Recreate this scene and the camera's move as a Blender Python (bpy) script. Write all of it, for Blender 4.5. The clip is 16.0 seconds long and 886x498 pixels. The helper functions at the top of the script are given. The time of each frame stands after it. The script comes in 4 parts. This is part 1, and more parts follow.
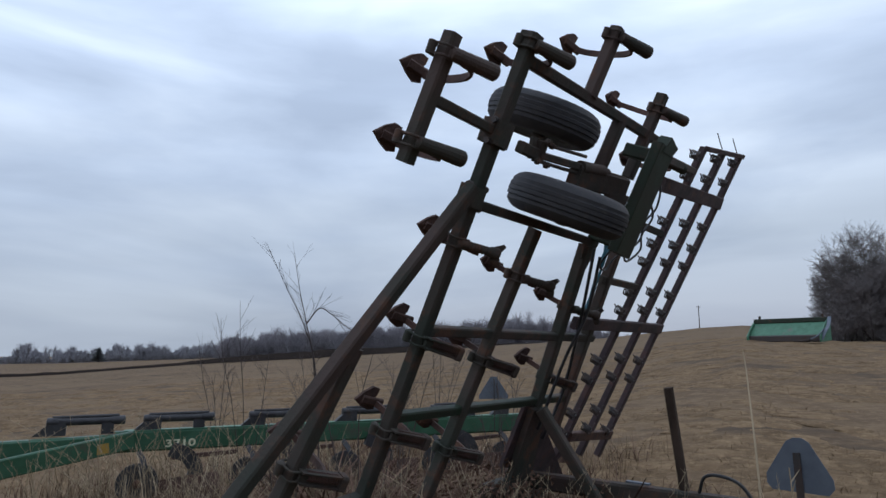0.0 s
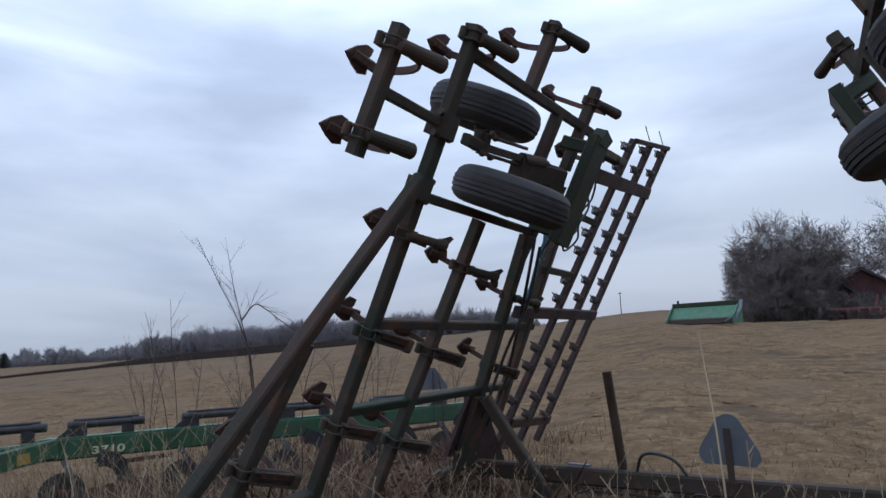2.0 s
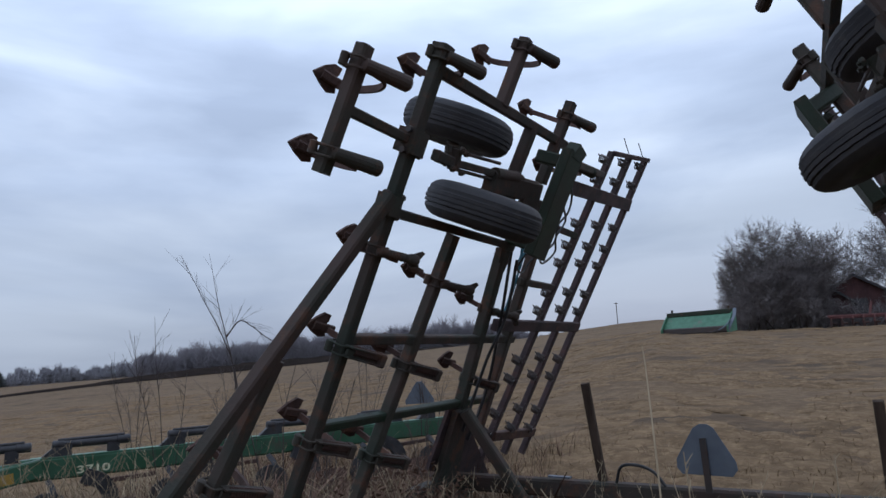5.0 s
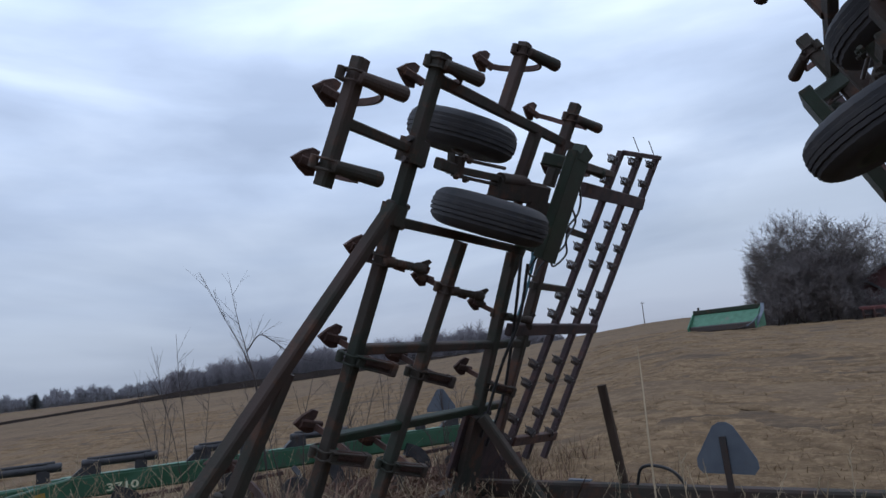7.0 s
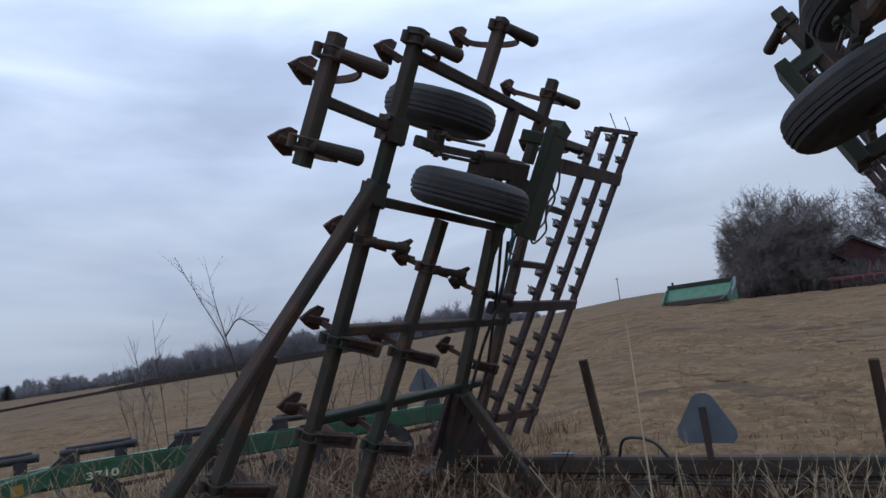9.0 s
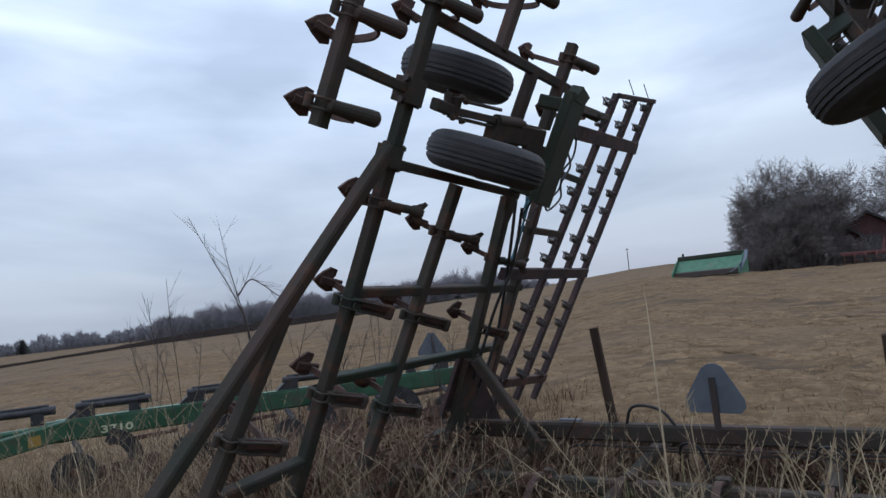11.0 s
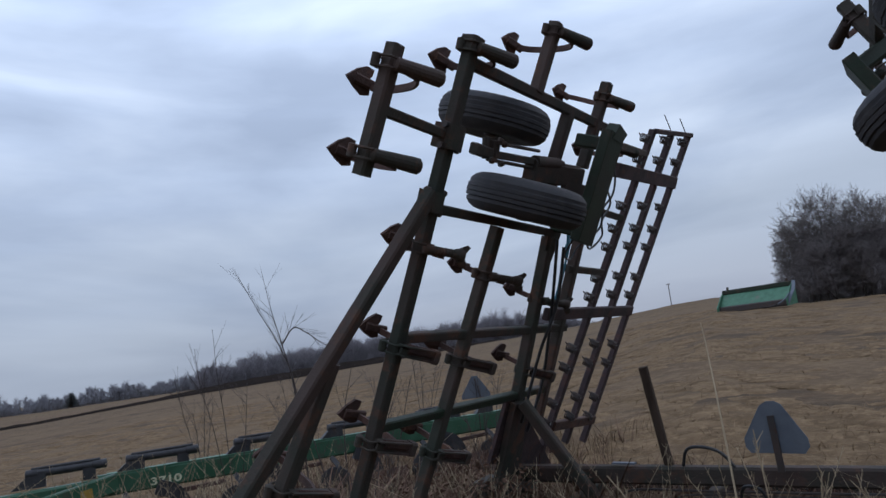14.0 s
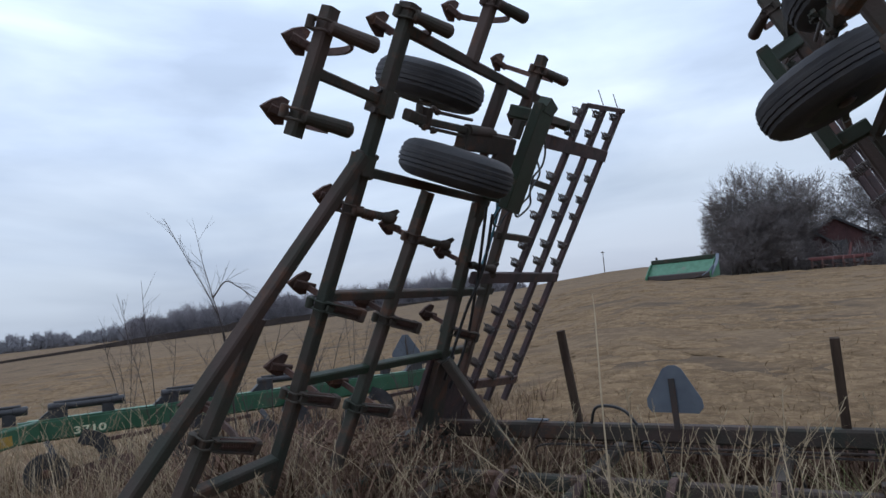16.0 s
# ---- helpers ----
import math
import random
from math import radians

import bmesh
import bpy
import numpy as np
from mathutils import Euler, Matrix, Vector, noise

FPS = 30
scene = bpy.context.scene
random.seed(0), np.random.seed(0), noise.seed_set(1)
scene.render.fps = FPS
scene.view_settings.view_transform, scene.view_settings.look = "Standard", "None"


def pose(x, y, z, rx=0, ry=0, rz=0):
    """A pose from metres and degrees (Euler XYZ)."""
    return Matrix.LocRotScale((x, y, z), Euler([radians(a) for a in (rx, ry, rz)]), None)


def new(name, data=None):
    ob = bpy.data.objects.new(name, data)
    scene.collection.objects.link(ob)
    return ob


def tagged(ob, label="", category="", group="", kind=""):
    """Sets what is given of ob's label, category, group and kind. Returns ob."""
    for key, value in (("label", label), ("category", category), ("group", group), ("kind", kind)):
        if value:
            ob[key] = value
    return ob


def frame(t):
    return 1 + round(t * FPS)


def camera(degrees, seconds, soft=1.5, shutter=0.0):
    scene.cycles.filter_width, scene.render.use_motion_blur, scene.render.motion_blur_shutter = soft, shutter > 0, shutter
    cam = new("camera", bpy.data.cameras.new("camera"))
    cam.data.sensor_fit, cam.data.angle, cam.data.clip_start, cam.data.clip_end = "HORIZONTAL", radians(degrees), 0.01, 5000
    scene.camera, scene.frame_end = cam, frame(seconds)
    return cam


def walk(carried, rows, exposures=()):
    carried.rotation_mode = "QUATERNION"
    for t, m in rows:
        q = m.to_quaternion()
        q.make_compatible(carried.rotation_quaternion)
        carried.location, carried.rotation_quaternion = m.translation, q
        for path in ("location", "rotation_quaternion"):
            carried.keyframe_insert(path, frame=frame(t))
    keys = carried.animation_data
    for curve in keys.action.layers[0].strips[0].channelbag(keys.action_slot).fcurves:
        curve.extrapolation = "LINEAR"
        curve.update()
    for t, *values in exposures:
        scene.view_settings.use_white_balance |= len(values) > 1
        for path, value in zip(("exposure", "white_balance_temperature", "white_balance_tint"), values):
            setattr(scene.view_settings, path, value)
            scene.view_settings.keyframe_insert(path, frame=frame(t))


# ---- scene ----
cam = camera(67.6, 16.0, 1.5)
METRES, EYE, TILT, LEAN, TURN = 1.2, 1.75, 9.0, 0.0, 36.2
ROWS = [
    (0.0, 0.0, 0.0, 0.0, 0.0, 0.0, -0.0),
    (0.5, -0.0182, 0.003, -0.0107, -0.23, -0.86, -0.12),
    (1.0, -0.0511, -0.0021, -0.001, -2.64, -1.87, 0.14),
    (1.5, -0.0927, -0.0009, -0.0061, -4.82, -1.96, 0.96),
    (2.0, -0.0973, -0.0052, 0.0008, -6.25, -0.73, 0.96),
    (2.2, -0.07228, -0.0124, 0.006529, -6.139, -0.2676, 0.463),
    (2.5, -0.0393, -0.023, 0.0048, -4.71, 0.25, -0.33),
    (3.0, 0.0294, -0.0556, 0.0039, -3.8, 0.42, -0.51),
    (3.5, 0.0546, -0.0661, 0.0076, -3.88, 0.34, -0.27),
    (4.0, 0.0333, -0.0564, 0.0071, -4.21, 0.26, 1.01),
    (4.5, 0.013, -0.0459, 0.0105, -6.57, 0.25, 1.55),
    (7.0, 0.1002, -0.0726, 0.0092, -4.6, 1.02, 4.12),
    (7.5, 0.0632, -0.0573, 0.0088, -4.5, 0.85, 5.15),
    (8.0, 0.0453, -0.0368, 0.0012, -6.22, 0.56, 5.22),
    (8.5, 0.0496, -0.0376, -0.0016, -6.8, -0.14, 5.63),
    (9.0, 0.0739, -0.0526, 0.0018, -6.67, -0.83, 5.27),
    (11.5, 0.0492, -0.0405, -0.0055, -5.34, -4.04, 3.67),
    (12.0, 0.0561, -0.0409, 0.0078, -4.24, -3.64, 4.08),
    (12.5, 0.0684, -0.046, 0.0153, -3.26, -0.73, 4.62),
    (13.0, 0.0695, -0.0579, 0.0162, -2.86, 1.36, 5.08),
    (13.5, 0.0612, -0.055, 0.0147, -2.79, 2.09, 5.23),
    (14.0, 0.0185, -0.0414, 0.0058, -2.67, 0.2, 6.1),
    (14.5, -0.0549, -0.0139, -0.003, -6.42, -0.91, 5.86),
    (14.8, -0.056, -0.0235, 0.0046, -10.94, -1.937, 4.935),
    (15.0, -0.0541, -0.0326, -0.0048, -13.49, -1.85, 4.5),
    (15.2, -0.0205, -0.0649, 0.0047, -14.17, -2.055, 3.935),
    (15.5, 0.0193, -0.1044, 0.0064, -13.36, -2.29, 3.7),
    (15.7, 0.0459, -0.1328, 0.0233, -11.51, -3.056, 3.263),
    (16.0, 0.0774, -0.1666, 0.0209, -7.67, -3.68, 3.44),
]
EXPOSURES = [(0, -0.08, 6500, 10), (0.5, -0.1, 6350, 12), (1.5, 0.06, 6420, 12), (2.5, 0, 6400, 12), (3.5, -0.08, 6280, 12), (4.5, -0.1, 6300, 12), (8, -0.12, 6280, 12), (9, -0.1, 6350, 12), (11.5, 0.15, 6500, 10), (12, 0.2, 6450, 12), (13, -0.03, 6230, 12), (14, -0.25, 6330, 12), (14.5, -0.15, 6400, 12), (15, -0.02, 6450, 12), (15.5, 0.12, 6500, 10), (16, 0.19, 6500, 10)]
walk(cam, [(t, pose(0, 0, EYE, TILT, LEAN, TURN) @ pose(METRES * x, METRES * y, METRES * z, 90 + pitch, roll, yaw)) for t, x, y, z, yaw, pitch, roll in ROWS], EXPOSURES)

# ---- world and light ----
world = bpy.data.worlds.new("overcast_sky")
scene.world = world
world.use_nodes = True
wn, wl = world.node_tree.nodes, world.node_tree.links
wn.clear()


def wnode(kind, **inputs):
    n = wn.new(kind)
    for k, v in inputs.items():
        n.inputs[k.replace("_", " ")].default_value = v
    return n


SUN_UP, SUN_ROUND = radians(32), radians(200)
sky = wn.new("ShaderNodeTexSky")
sky.sky_type, sky.sun_disc = "NISHITA", False
sky.sun_elevation, sky.sun_rotation = SUN_UP, SUN_ROUND
sky.air_density, sky.dust_density = 1.0, 3.0
coord = wn.new("ShaderNodeTexCoord")
stretch = wn.new("ShaderNodeMapping")
stretch.inputs["Scale"].default_value = (1.0, 1.0, 3.6)
stretch.inputs["Rotation"].default_value = (radians(8), radians(-6), 0)
wl.new(coord.outputs["Generated"], stretch.inputs["Vector"])
cloud = wnode("ShaderNodeTexNoise", Scale=1.7, Detail=6.0, Roughness=0.48, Distortion=0.35)
wl.new(stretch.outputs["Vector"], cloud.inputs["Vector"])
ramp = wn.new("ShaderNodeValToRGB")
ramp.color_ramp.elements[0].position, ramp.color_ramp.elements[0].color = 0.36, (0.418, 0.515, 0.683, 1)
ramp.color_ramp.elements[1].position, ramp.color_ramp.elements[1].color = 0.63, (0.703, 0.822, 0.997, 1)
mid = ramp.color_ramp.elements.new(0.47)
mid.color = (0.522, 0.634, 0.819, 1)
wl.new(cloud.outputs["Fac"], ramp.inputs["Fac"])
# brighter towards the zenith, warm and pale near the horizon, as under a thin cloud deck
sep = wn.new("ShaderNodeSeparateXYZ")
wl.new(coord.outputs["Generated"], sep.inputs["Vector"])
lift = wn.new("ShaderNodeMapRange")
for k, v in (("From Min", 0.02), ("From Max", 0.6), ("To Min", 0.40), ("To Max", 1.21)):
    lift.inputs[k].default_value = v
wl.new(sep.outputs["Z"], lift.inputs["Value"])
scaled = wn.new("ShaderNodeVectorMath")
scaled.operation = "SCALE"
wl.new(ramp.outputs["Color"], scaled.inputs[0])
wl.new(lift.outputs["Result"], scaled.inputs["Scale"])
glow = wn.new("ShaderNodeMapRange")
for k, v in (("From Min", 0.0), ("From Max", 0.16), ("To Min", 0.55), ("To Max", 0.0)):
    glow.inputs[k].default_value = v
wl.new(sep.outputs["Z"], glow.inputs["Value"])
warm = wn.new("ShaderNodeMix")
warm.data_type = "RGBA"
warm.inputs[7].default_value = (0.446, 0.475, 0.567, 1)
side = wn.new("ShaderNodeMapRange")
for k, v in (("From Min", 0.55), ("From Max", 0.98), ("To Min", 0.15), ("To Max", 1.0)):
    side.inputs[k].default_value = v
wl.new(sep.outputs["Y"], side.inputs["Value"])
glowing = wn.new("ShaderNodeMath")
glowing.operation = "MULTIPLY"
wl.new(glow.outputs["Result"], glowing.inputs[0])
wl.new(side.outputs["Result"], glowing.inputs[1])
wl.new(glowing.outputs["Value"], warm.inputs[0])
wl.new(scaled.outputs["Vector"], warm.inputs[6])
# long thin cloud bands low in the sky
flat = wn.new("ShaderNodeMapping")
flat.inputs["Scale"].default_value = (1.0, 1.0, 7.0)
flat.inputs["Rotation"].default_value = (radians(3), radians(-2), 0)
wl.new(coord.outputs["Generated"], flat.inputs["Vector"])
bands = wnode("ShaderNodeTexNoise", Scale=1.7, Detail=5.0, Roughness=0.5, Distortion=0.2)
wl.new(flat.outputs["Vector"], bands.inputs["Vector"])
streak = wn.new("ShaderNodeMapRange")
for k, v in (("From Min", 0.36), ("From Max", 0.64), ("To Min", 0.93), ("To Max", 1.06)):
    streak.inputs[k].default_value = v
wl.new(bands.outputs["Fac"], streak.inputs["Value"])
banded = wn.new("ShaderNodeVectorMath")
banded.operation = "SCALE"
wl.new(warm.outputs[2], banded.inputs[0])
wl.new(streak.outputs["Result"], banded.inputs["Scale"])
west = wn.new("ShaderNodeMapRange")
for k, v in (("From Min", -0.95), ("From Max", 0.35), ("To Min", 1.10), ("To Max", 0.86)):
    west.inputs[k].default_value = v
wl.new(sep.outputs["X"], west.inputs["Value"])
leaning = wn.new("ShaderNodeVectorMath")
leaning.operation = "SCALE"
wl.new(banded.outputs["Vector"], leaning.inputs[0])
wl.new(west.outputs["Result"], leaning.inputs["Scale"])
deck = wnode("ShaderNodeBackground", Strength=1.52)
wl.new(leaning.outputs["Vector"], deck.inputs["Color"])
clear = wnode("ShaderNodeBackground", Strength=0.06)
wl.new(sky.outputs["Color"], clear.inputs["Color"])
both = wn.new("ShaderNodeMixShader")
both.inputs["Fac"].default_value = 0.88
wl.new(clear.outputs["Background"], both.inputs[1])
wl.new(deck.outputs["Background"], both.inputs[2])
wout = wn.new("ShaderNodeOutputWorld")
wl.new(both.outputs["Shader"], wout.inputs["Surface"])

sun = new("sun", bpy.data.lights.new("sun", "SUN"))
sun.data.energy, sun.data.angle, sun.data.color = 0.4, radians(25), (1.0, 0.96, 0.9)
sun.matrix_basis = pose(0, 0, 40, 58, 0, 160)


# ---- materials ----
def material(name, base, second=None, scale=8.0, rough=0.75, metal=0.0, bump=0.25, third=None, third_scale=2.0, third_at=0.55, vary=0.0, stretch_z=1.0, fine=60.0, shine=0.5):
    """Two tones mixed by noise, a third in larger patches, fine relief."""
    m = bpy.data.materials.new(name)
    m.use_nodes = True
    nodes, links = m.node_tree.nodes, m.node_tree.links
    bsdf = nodes["Principled BSDF"]
    bsdf.inputs["Metallic"].default_value = metal
    bsdf.inputs["Specular IOR Level"].default_value = shine
    tc = nodes.new("ShaderNodeTexCoord")
    mp = nodes.new("ShaderNodeMapping")
    mp.inputs["Scale"].default_value = (1, 1, stretch_z)
    links.new(tc.outputs["Object"], mp.inputs["Vector"])

    def noise_at(s, detail=5.0, roughness=0.6):
        n = nodes.new("ShaderNodeTexNoise")
        n.inputs["Scale"].default_value, n.inputs["Detail"].default_value, n.inputs["Roughness"].default_value = s, detail, roughness
        links.new(mp.outputs["Vector"], n.inputs["Vector"])
        return n

    def blend(fac, a, b, lo, hi):
        r = nodes.new("ShaderNodeMapRange")
        r.inputs["From Min"].default_value, r.inputs["From Max"].default_value = lo, hi
        links.new(fac, r.inputs["Value"])
        x = nodes.new("ShaderNodeMix")
        x.data_type = "RGBA"
        links.new(r.outputs["Result"], x.inputs[0])
        if isinstance(a, tuple):
            x.inputs[6].default_value = (*a, 1)
        else:
            links.new(a, x.inputs[6])
        x.inputs[7].default_value = (*b, 1)
        return x.outputs[2]

    n1 = noise_at(scale)
    colour = blend(n1.outputs["Fac"], base, second or tuple(c * 0.6 for c in base), 0.38, 0.66)
    if third:
        n2 = noise_at(third_scale, 6.0, 0.7)
        colour = blend(n2.outputs["Fac"], colour, third, third_at, third_at + 0.12)
    if vary:
        info = nodes.new("ShaderNodeObjectInfo") if vary > 0 else nodes.new("ShaderNodeNewGeometry")
        r = nodes.new("ShaderNodeMapRange")
        r.inputs["To Min"].default_value, r.inputs["To Max"].default_value = 1 - abs(vary), 1 + abs(vary)
        links.new(info.outputs["Random" if vary > 0 else "Random Per Island"], r.inputs["Value"])
        hsv = nodes.new("ShaderNodeHueSaturation")
        links.new(r.outputs["Result"], hsv.inputs["Value"])
        links.new(colour, hsv.inputs["Color"])
        colour = hsv.outputs["Color"]
    links.new(colour, bsdf.inputs["Base Color"])
    rr = nodes.new("ShaderNodeMapRange")
    rr.inputs["To Min"].default_value, rr.inputs["To Max"].default_value = max(rough - 0.15, 0.1), min(rough + 0.15, 1.0)
    links.new(n1.outputs["Fac"], rr.inputs["Value"])
    links.new(rr.outputs["Result"], bsdf.inputs["Roughness"])
    if bump:
        nf = noise_at(fine, 4.0)
        b = nodes.new("ShaderNodeBump")
        b.inputs["Strength"].default_value, b.inputs["Distance"].default_value = bump, 0.6 / fine
        links.new(nf.outputs["Fac"], b.inputs["Height"])
        links.new(b.outputs["Normal"], bsdf.inputs["Normal"])
    return m


FRAME = material("weathered_dark_paint", (0.070, 0.049, 0.042), (0.039, 0.044, 0.035), 2.4, 0.80, 0.0, 0.5, (0.100, 0.054, 0.037), 5.0, 0.54, 0.15, shine=0.22)
GREEN = material("faded_green_paint", (0.016, 0.070, 0.032), (0.030, 0.098, 0.052), 4, 0.5, 0.0, 0.2, (0.062, 0.054, 0.038), 2.2, 0.58)
PALE_GREEN = material("sun_bleached_green_paint", (0.07, 0.19, 0.115), (0.05, 0.145, 0.085), 4, 0.55, 0.0, 0.15, (0.12, 0.15, 0.11), 1.6, 0.58)
BEAM_GREEN = material("dark_green_frame_paint", (0.022, 0.036, 0.022), (0.034, 0.036, 0.026), 5, 0.6, 0.0, 0.3, (0.080, 0.050, 0.034), 3.0, 0.56, shine=0.22)
MAROON = material("dark_maroon_rusty_paint", (0.072, 0.047, 0.047), (0.046, 0.036, 0.037), 6, 0.8, 0.0, 0.4, (0.095, 0.05, 0.04), 5, 0.56, 0.15, shine=0.25)
RUST = material("brown_rust", (0.088, 0.046, 0.036), (0.055, 0.032, 0.027), 14, 0.85, 0.1, 0.5, (0.13, 0.06, 0.035), 5, 0.56, 0.2)
STEEL = material("dull_dark_steel", (0.06, 0.055, 0.055), (0.085, 0.06, 0.05), 12, 0.55, 0.6, 0.3, (0.08, 0.04, 0.028), 5, 0.6)
BLACK = material("black_greasy_steel", (0.028, 0.027, 0.03), (0.05, 0.047, 0.05), 9, 0.5, 0.3, 0.25, (0.06, 0.04, 0.03), 4, 0.62)
RUBBER = material("cracked_black_rubber", (0.042, 0.042, 0.047), (0.062, 0.059, 0.061), 9, 0.85, 0.0, 0.45, (0.09, 0.082, 0.072), 3.5, 0.62, shine=0.35, fine=90)
HOSE = material("black_hydraulic_hose", (0.02, 0.02, 0.022), None, 20, 0.5)
TWINE = material("faded_blue_twine", (0.05, 0.19, 0.27), (0.09, 0.25, 0.33), 30, 0.9)
SIGN_BACK = material("dull_bare_aluminium", (0.13, 0.15, 0.18), (0.10, 0.118, 0.145), 5, 0.55, 0.25, 0.1, (0.10, 0.105, 0.115), 6, 0.62)
YELLOW = material("dull_yellow_reflector", (0.36, 0.22, 0.03), (0.25, 0.15, 0.03), 15, 0.6)
CREAM = material("cream_decal", (0.62, 0.62, 0.42), (0.5, 0.5, 0.34), 30, 0.6)
WOOD = material("weathered_post_wood", (0.085, 0.060, 0.046), (0.045, 0.032, 0.025), 9, 0.9, 0.0, 0.6, stretch_z=0.15, fine=40, shine=0.08)
BARK = material("grey_bark", (0.075, 0.065, 0.055), (0.045, 0.038, 0.033), 12, 0.95, 0.0, 0.6, shine=0.08)
# Hillside twigs: base colour raised to carry the haze over the trees.
TWIG = material("bare_twigs", (0.205, 0.184, 0.182), (0.145, 0.130, 0.128), 3, 0.95, 0.0, 0.0, vary=-0.3, shine=0.08)
# Distance haze is mixed into both woods' base colours as paler grey.
FAR_TWIG = material("haze_lightened_woods", (0.25, 0.232, 0.247), (0.19, 0.177, 0.19), 0.08, 1.0, 0.0, 0.0, vary=-0.2, shine=0.08)
HAZE_TINT_TWIG = material("haze_tinted_woods", (0.285, 0.278, 0.30), (0.215, 0.21, 0.228), 0.05, 1.0, 0.0, 0.0, vary=-0.2, shine=0.08)
EVERGREEN = material("dark_evergreen", (0.15, 0.158, 0.158), (0.11, 0.118, 0.118), 0.4, 1.0, 0.0, 0.0, vary=-0.2, shine=0.08)
SAPLING = material("reddish_grey_sapling_bark", (0.07, 0.053, 0.047), (0.045, 0.035, 0.031), 9, 0.9, 0.0, 0.2)
TUSSOCK = material("matted_tussock_grass", (0.173, 0.115, 0.067), (0.120, 0.078, 0.045), 3.0, 0.97, 0.0, 0.9, (0.221, 0.149, 0.086), 7.0, 0.5, vary=-0.14, fine=40, shine=0.05)
PASTURE = material("short_dry_grass", (0.216, 0.148, 0.090), (0.158, 0.107, 0.065), 0.5, 0.95, 0.0, 0.0, vary=-0.35, shine=0.08)
PALE_STRAW = material("pale_straw_stalks", (0.36, 0.285, 0.19), (0.24, 0.185, 0.12), 2.0, 0.85, 0.0, 0.0, vary=-0.35, shine=0.15)
STRAW = material("dry_straw_grass", (0.20, 0.142, 0.087), (0.132, 0.092, 0.056), 2.5, 0.9, 0.0, 0.0, (0.11, 0.07, 0.048), 1.3, 0.56, vary=-0.4, shine=0.08)
GREEN_GRASS = material("fading_green_grass", (0.12, 0.15, 0.06), (0.2, 0.19, 0.09), 3, 0.9, 0.0, 0.0, vary=-0.35, shine=0.08)
WEED = material("brown_dead_weed", (0.155, 0.096, 0.068), (0.094, 0.056, 0.042), 4, 0.95, 0.0, 0.0, vary=-0.4, shine=0.08)
# Faded red, dulled further in its base colour for haze before the barns.
BARN_RED = material("faded_hazed_barn_red", (0.100, 0.042, 0.041), (0.072, 0.035, 0.035), 2, 0.85, 0.0, 0.3, (0.075, 0.05, 0.047), 0.8, 0.56)
ROOF = material("dark_shingle_roof", (0.05, 0.047, 0.05), (0.075, 0.07, 0.07), 3, 0.9)
RED_STEEL = material("faded_red_machine_paint", (0.16, 0.05, 0.045), (0.10, 0.04, 0.038), 3, 0.7, 0.0, 0.2)
PLOUGHED = material("dark_ploughed_soil", (0.030, 0.023, 0.020), (0.021, 0.017, 0.015), 0.2, 1.0, 0.0, 0.4, fine=2, shine=0.0)


def ground_material():
    m = material("dry_pasture_ground", (0.168, 0.111, 0.063), (0.116, 0.075, 0.042), 0.9, 0.97, 0.0, 0.5, (0.101, 0.067, 0.042), 0.16, 0.50, fine=12, shine=0.08)
    nodes, links = m.node_tree.nodes, m.node_tree.links
    bsdf = nodes["Principled BSDF"]
    colour = bsdf.inputs["Base Color"].links[0].from_socket
    tc = nodes.new("ShaderNodeTexCoord")
    for scale, lo, hi, tone, stretch_y in ((1.1, 0.44, 0.68, (0.092, 0.057, 0.034), 1.0), (0.35, 0.44, 0.64, (0.106, 0.070, 0.043), 0.8), (4.5, 0.46, 0.70, (0.207, 0.141, 0.085), 1.0), (0.05, 0.45, 0.7, (0.175, 0.118, 0.070), 1.0), (0.55, 0.54, 0.66, (0.055, 0.040, 0.029), 0.6)):
        mp = nodes.new("ShaderNodeMapping")
        mp.inputs["Scale"].default_value = (stretch_y, 1, 1)
        links.new(tc.outputs["Object"], mp.inputs["Vector"])
        n = nodes.new("ShaderNodeTexNoise")
        n.inputs["Scale"].default_value, n.inputs["Detail"].default_value, n.inputs["Roughness"].default_value = scale, 5, 0.65
        links.new(mp.outputs["Vector"], n.inputs["Vector"])
        r = nodes.new("ShaderNodeMapRange")
        r.inputs["From Min"].default_value, r.inputs["From Max"].default_value, r.inputs["To Max"].default_value = lo, hi, 0.75
        links.new(n.outputs["Fac"], r.inputs["Value"])
        x = nodes.new("ShaderNodeMix")
        x.data_type = "RGBA"
        links.new(r.outputs["Result"], x.inputs[0])
        links.new(colour, x.inputs[6])
        x.inputs[7].default_value = (*tone, 1)
        colour = x.outputs[2]
    links.new(colour, bsdf.inputs["Base Color"])
    return m


GROUND = ground_material()


# ---- mesh helpers ----
def solid(verts, faces, smooth=0):
    """A mesh from points and faces; smooth: the angle in degrees under which edges are shaded round."""
    me = bpy.data.meshes.new("part")
    me.from_pydata([tuple(v) for v in verts], [], faces)
    if len(faces) < 6000:
        bm = bmesh.new()
        bm.from_mesh(me)
        bmesh.ops.recalc_face_normals(bm, faces=bm.faces)
        bm.to_mesh(me)
        bm.free()
    if smooth:
        me.shade_smooth()
        me.set_sharp_from_angle(angle=radians(smooth))
    return me


def join(*pieces):
    verts, faces = [], []
    for v, f in pieces:
        k = len(verts)
        verts += [tuple(p) for p in v]
        faces += [tuple(i + k for i in face) for face in f]
    return verts, faces


def side_of(axis, hint):
    a = Vector(axis).normalized()
    h = Vector(hint)
    u = h - a * h.dot(a)
    if u.length < 1e-4:
        u = a.orthogonal()
    u.normalize()
    return a, u, a.cross(u)


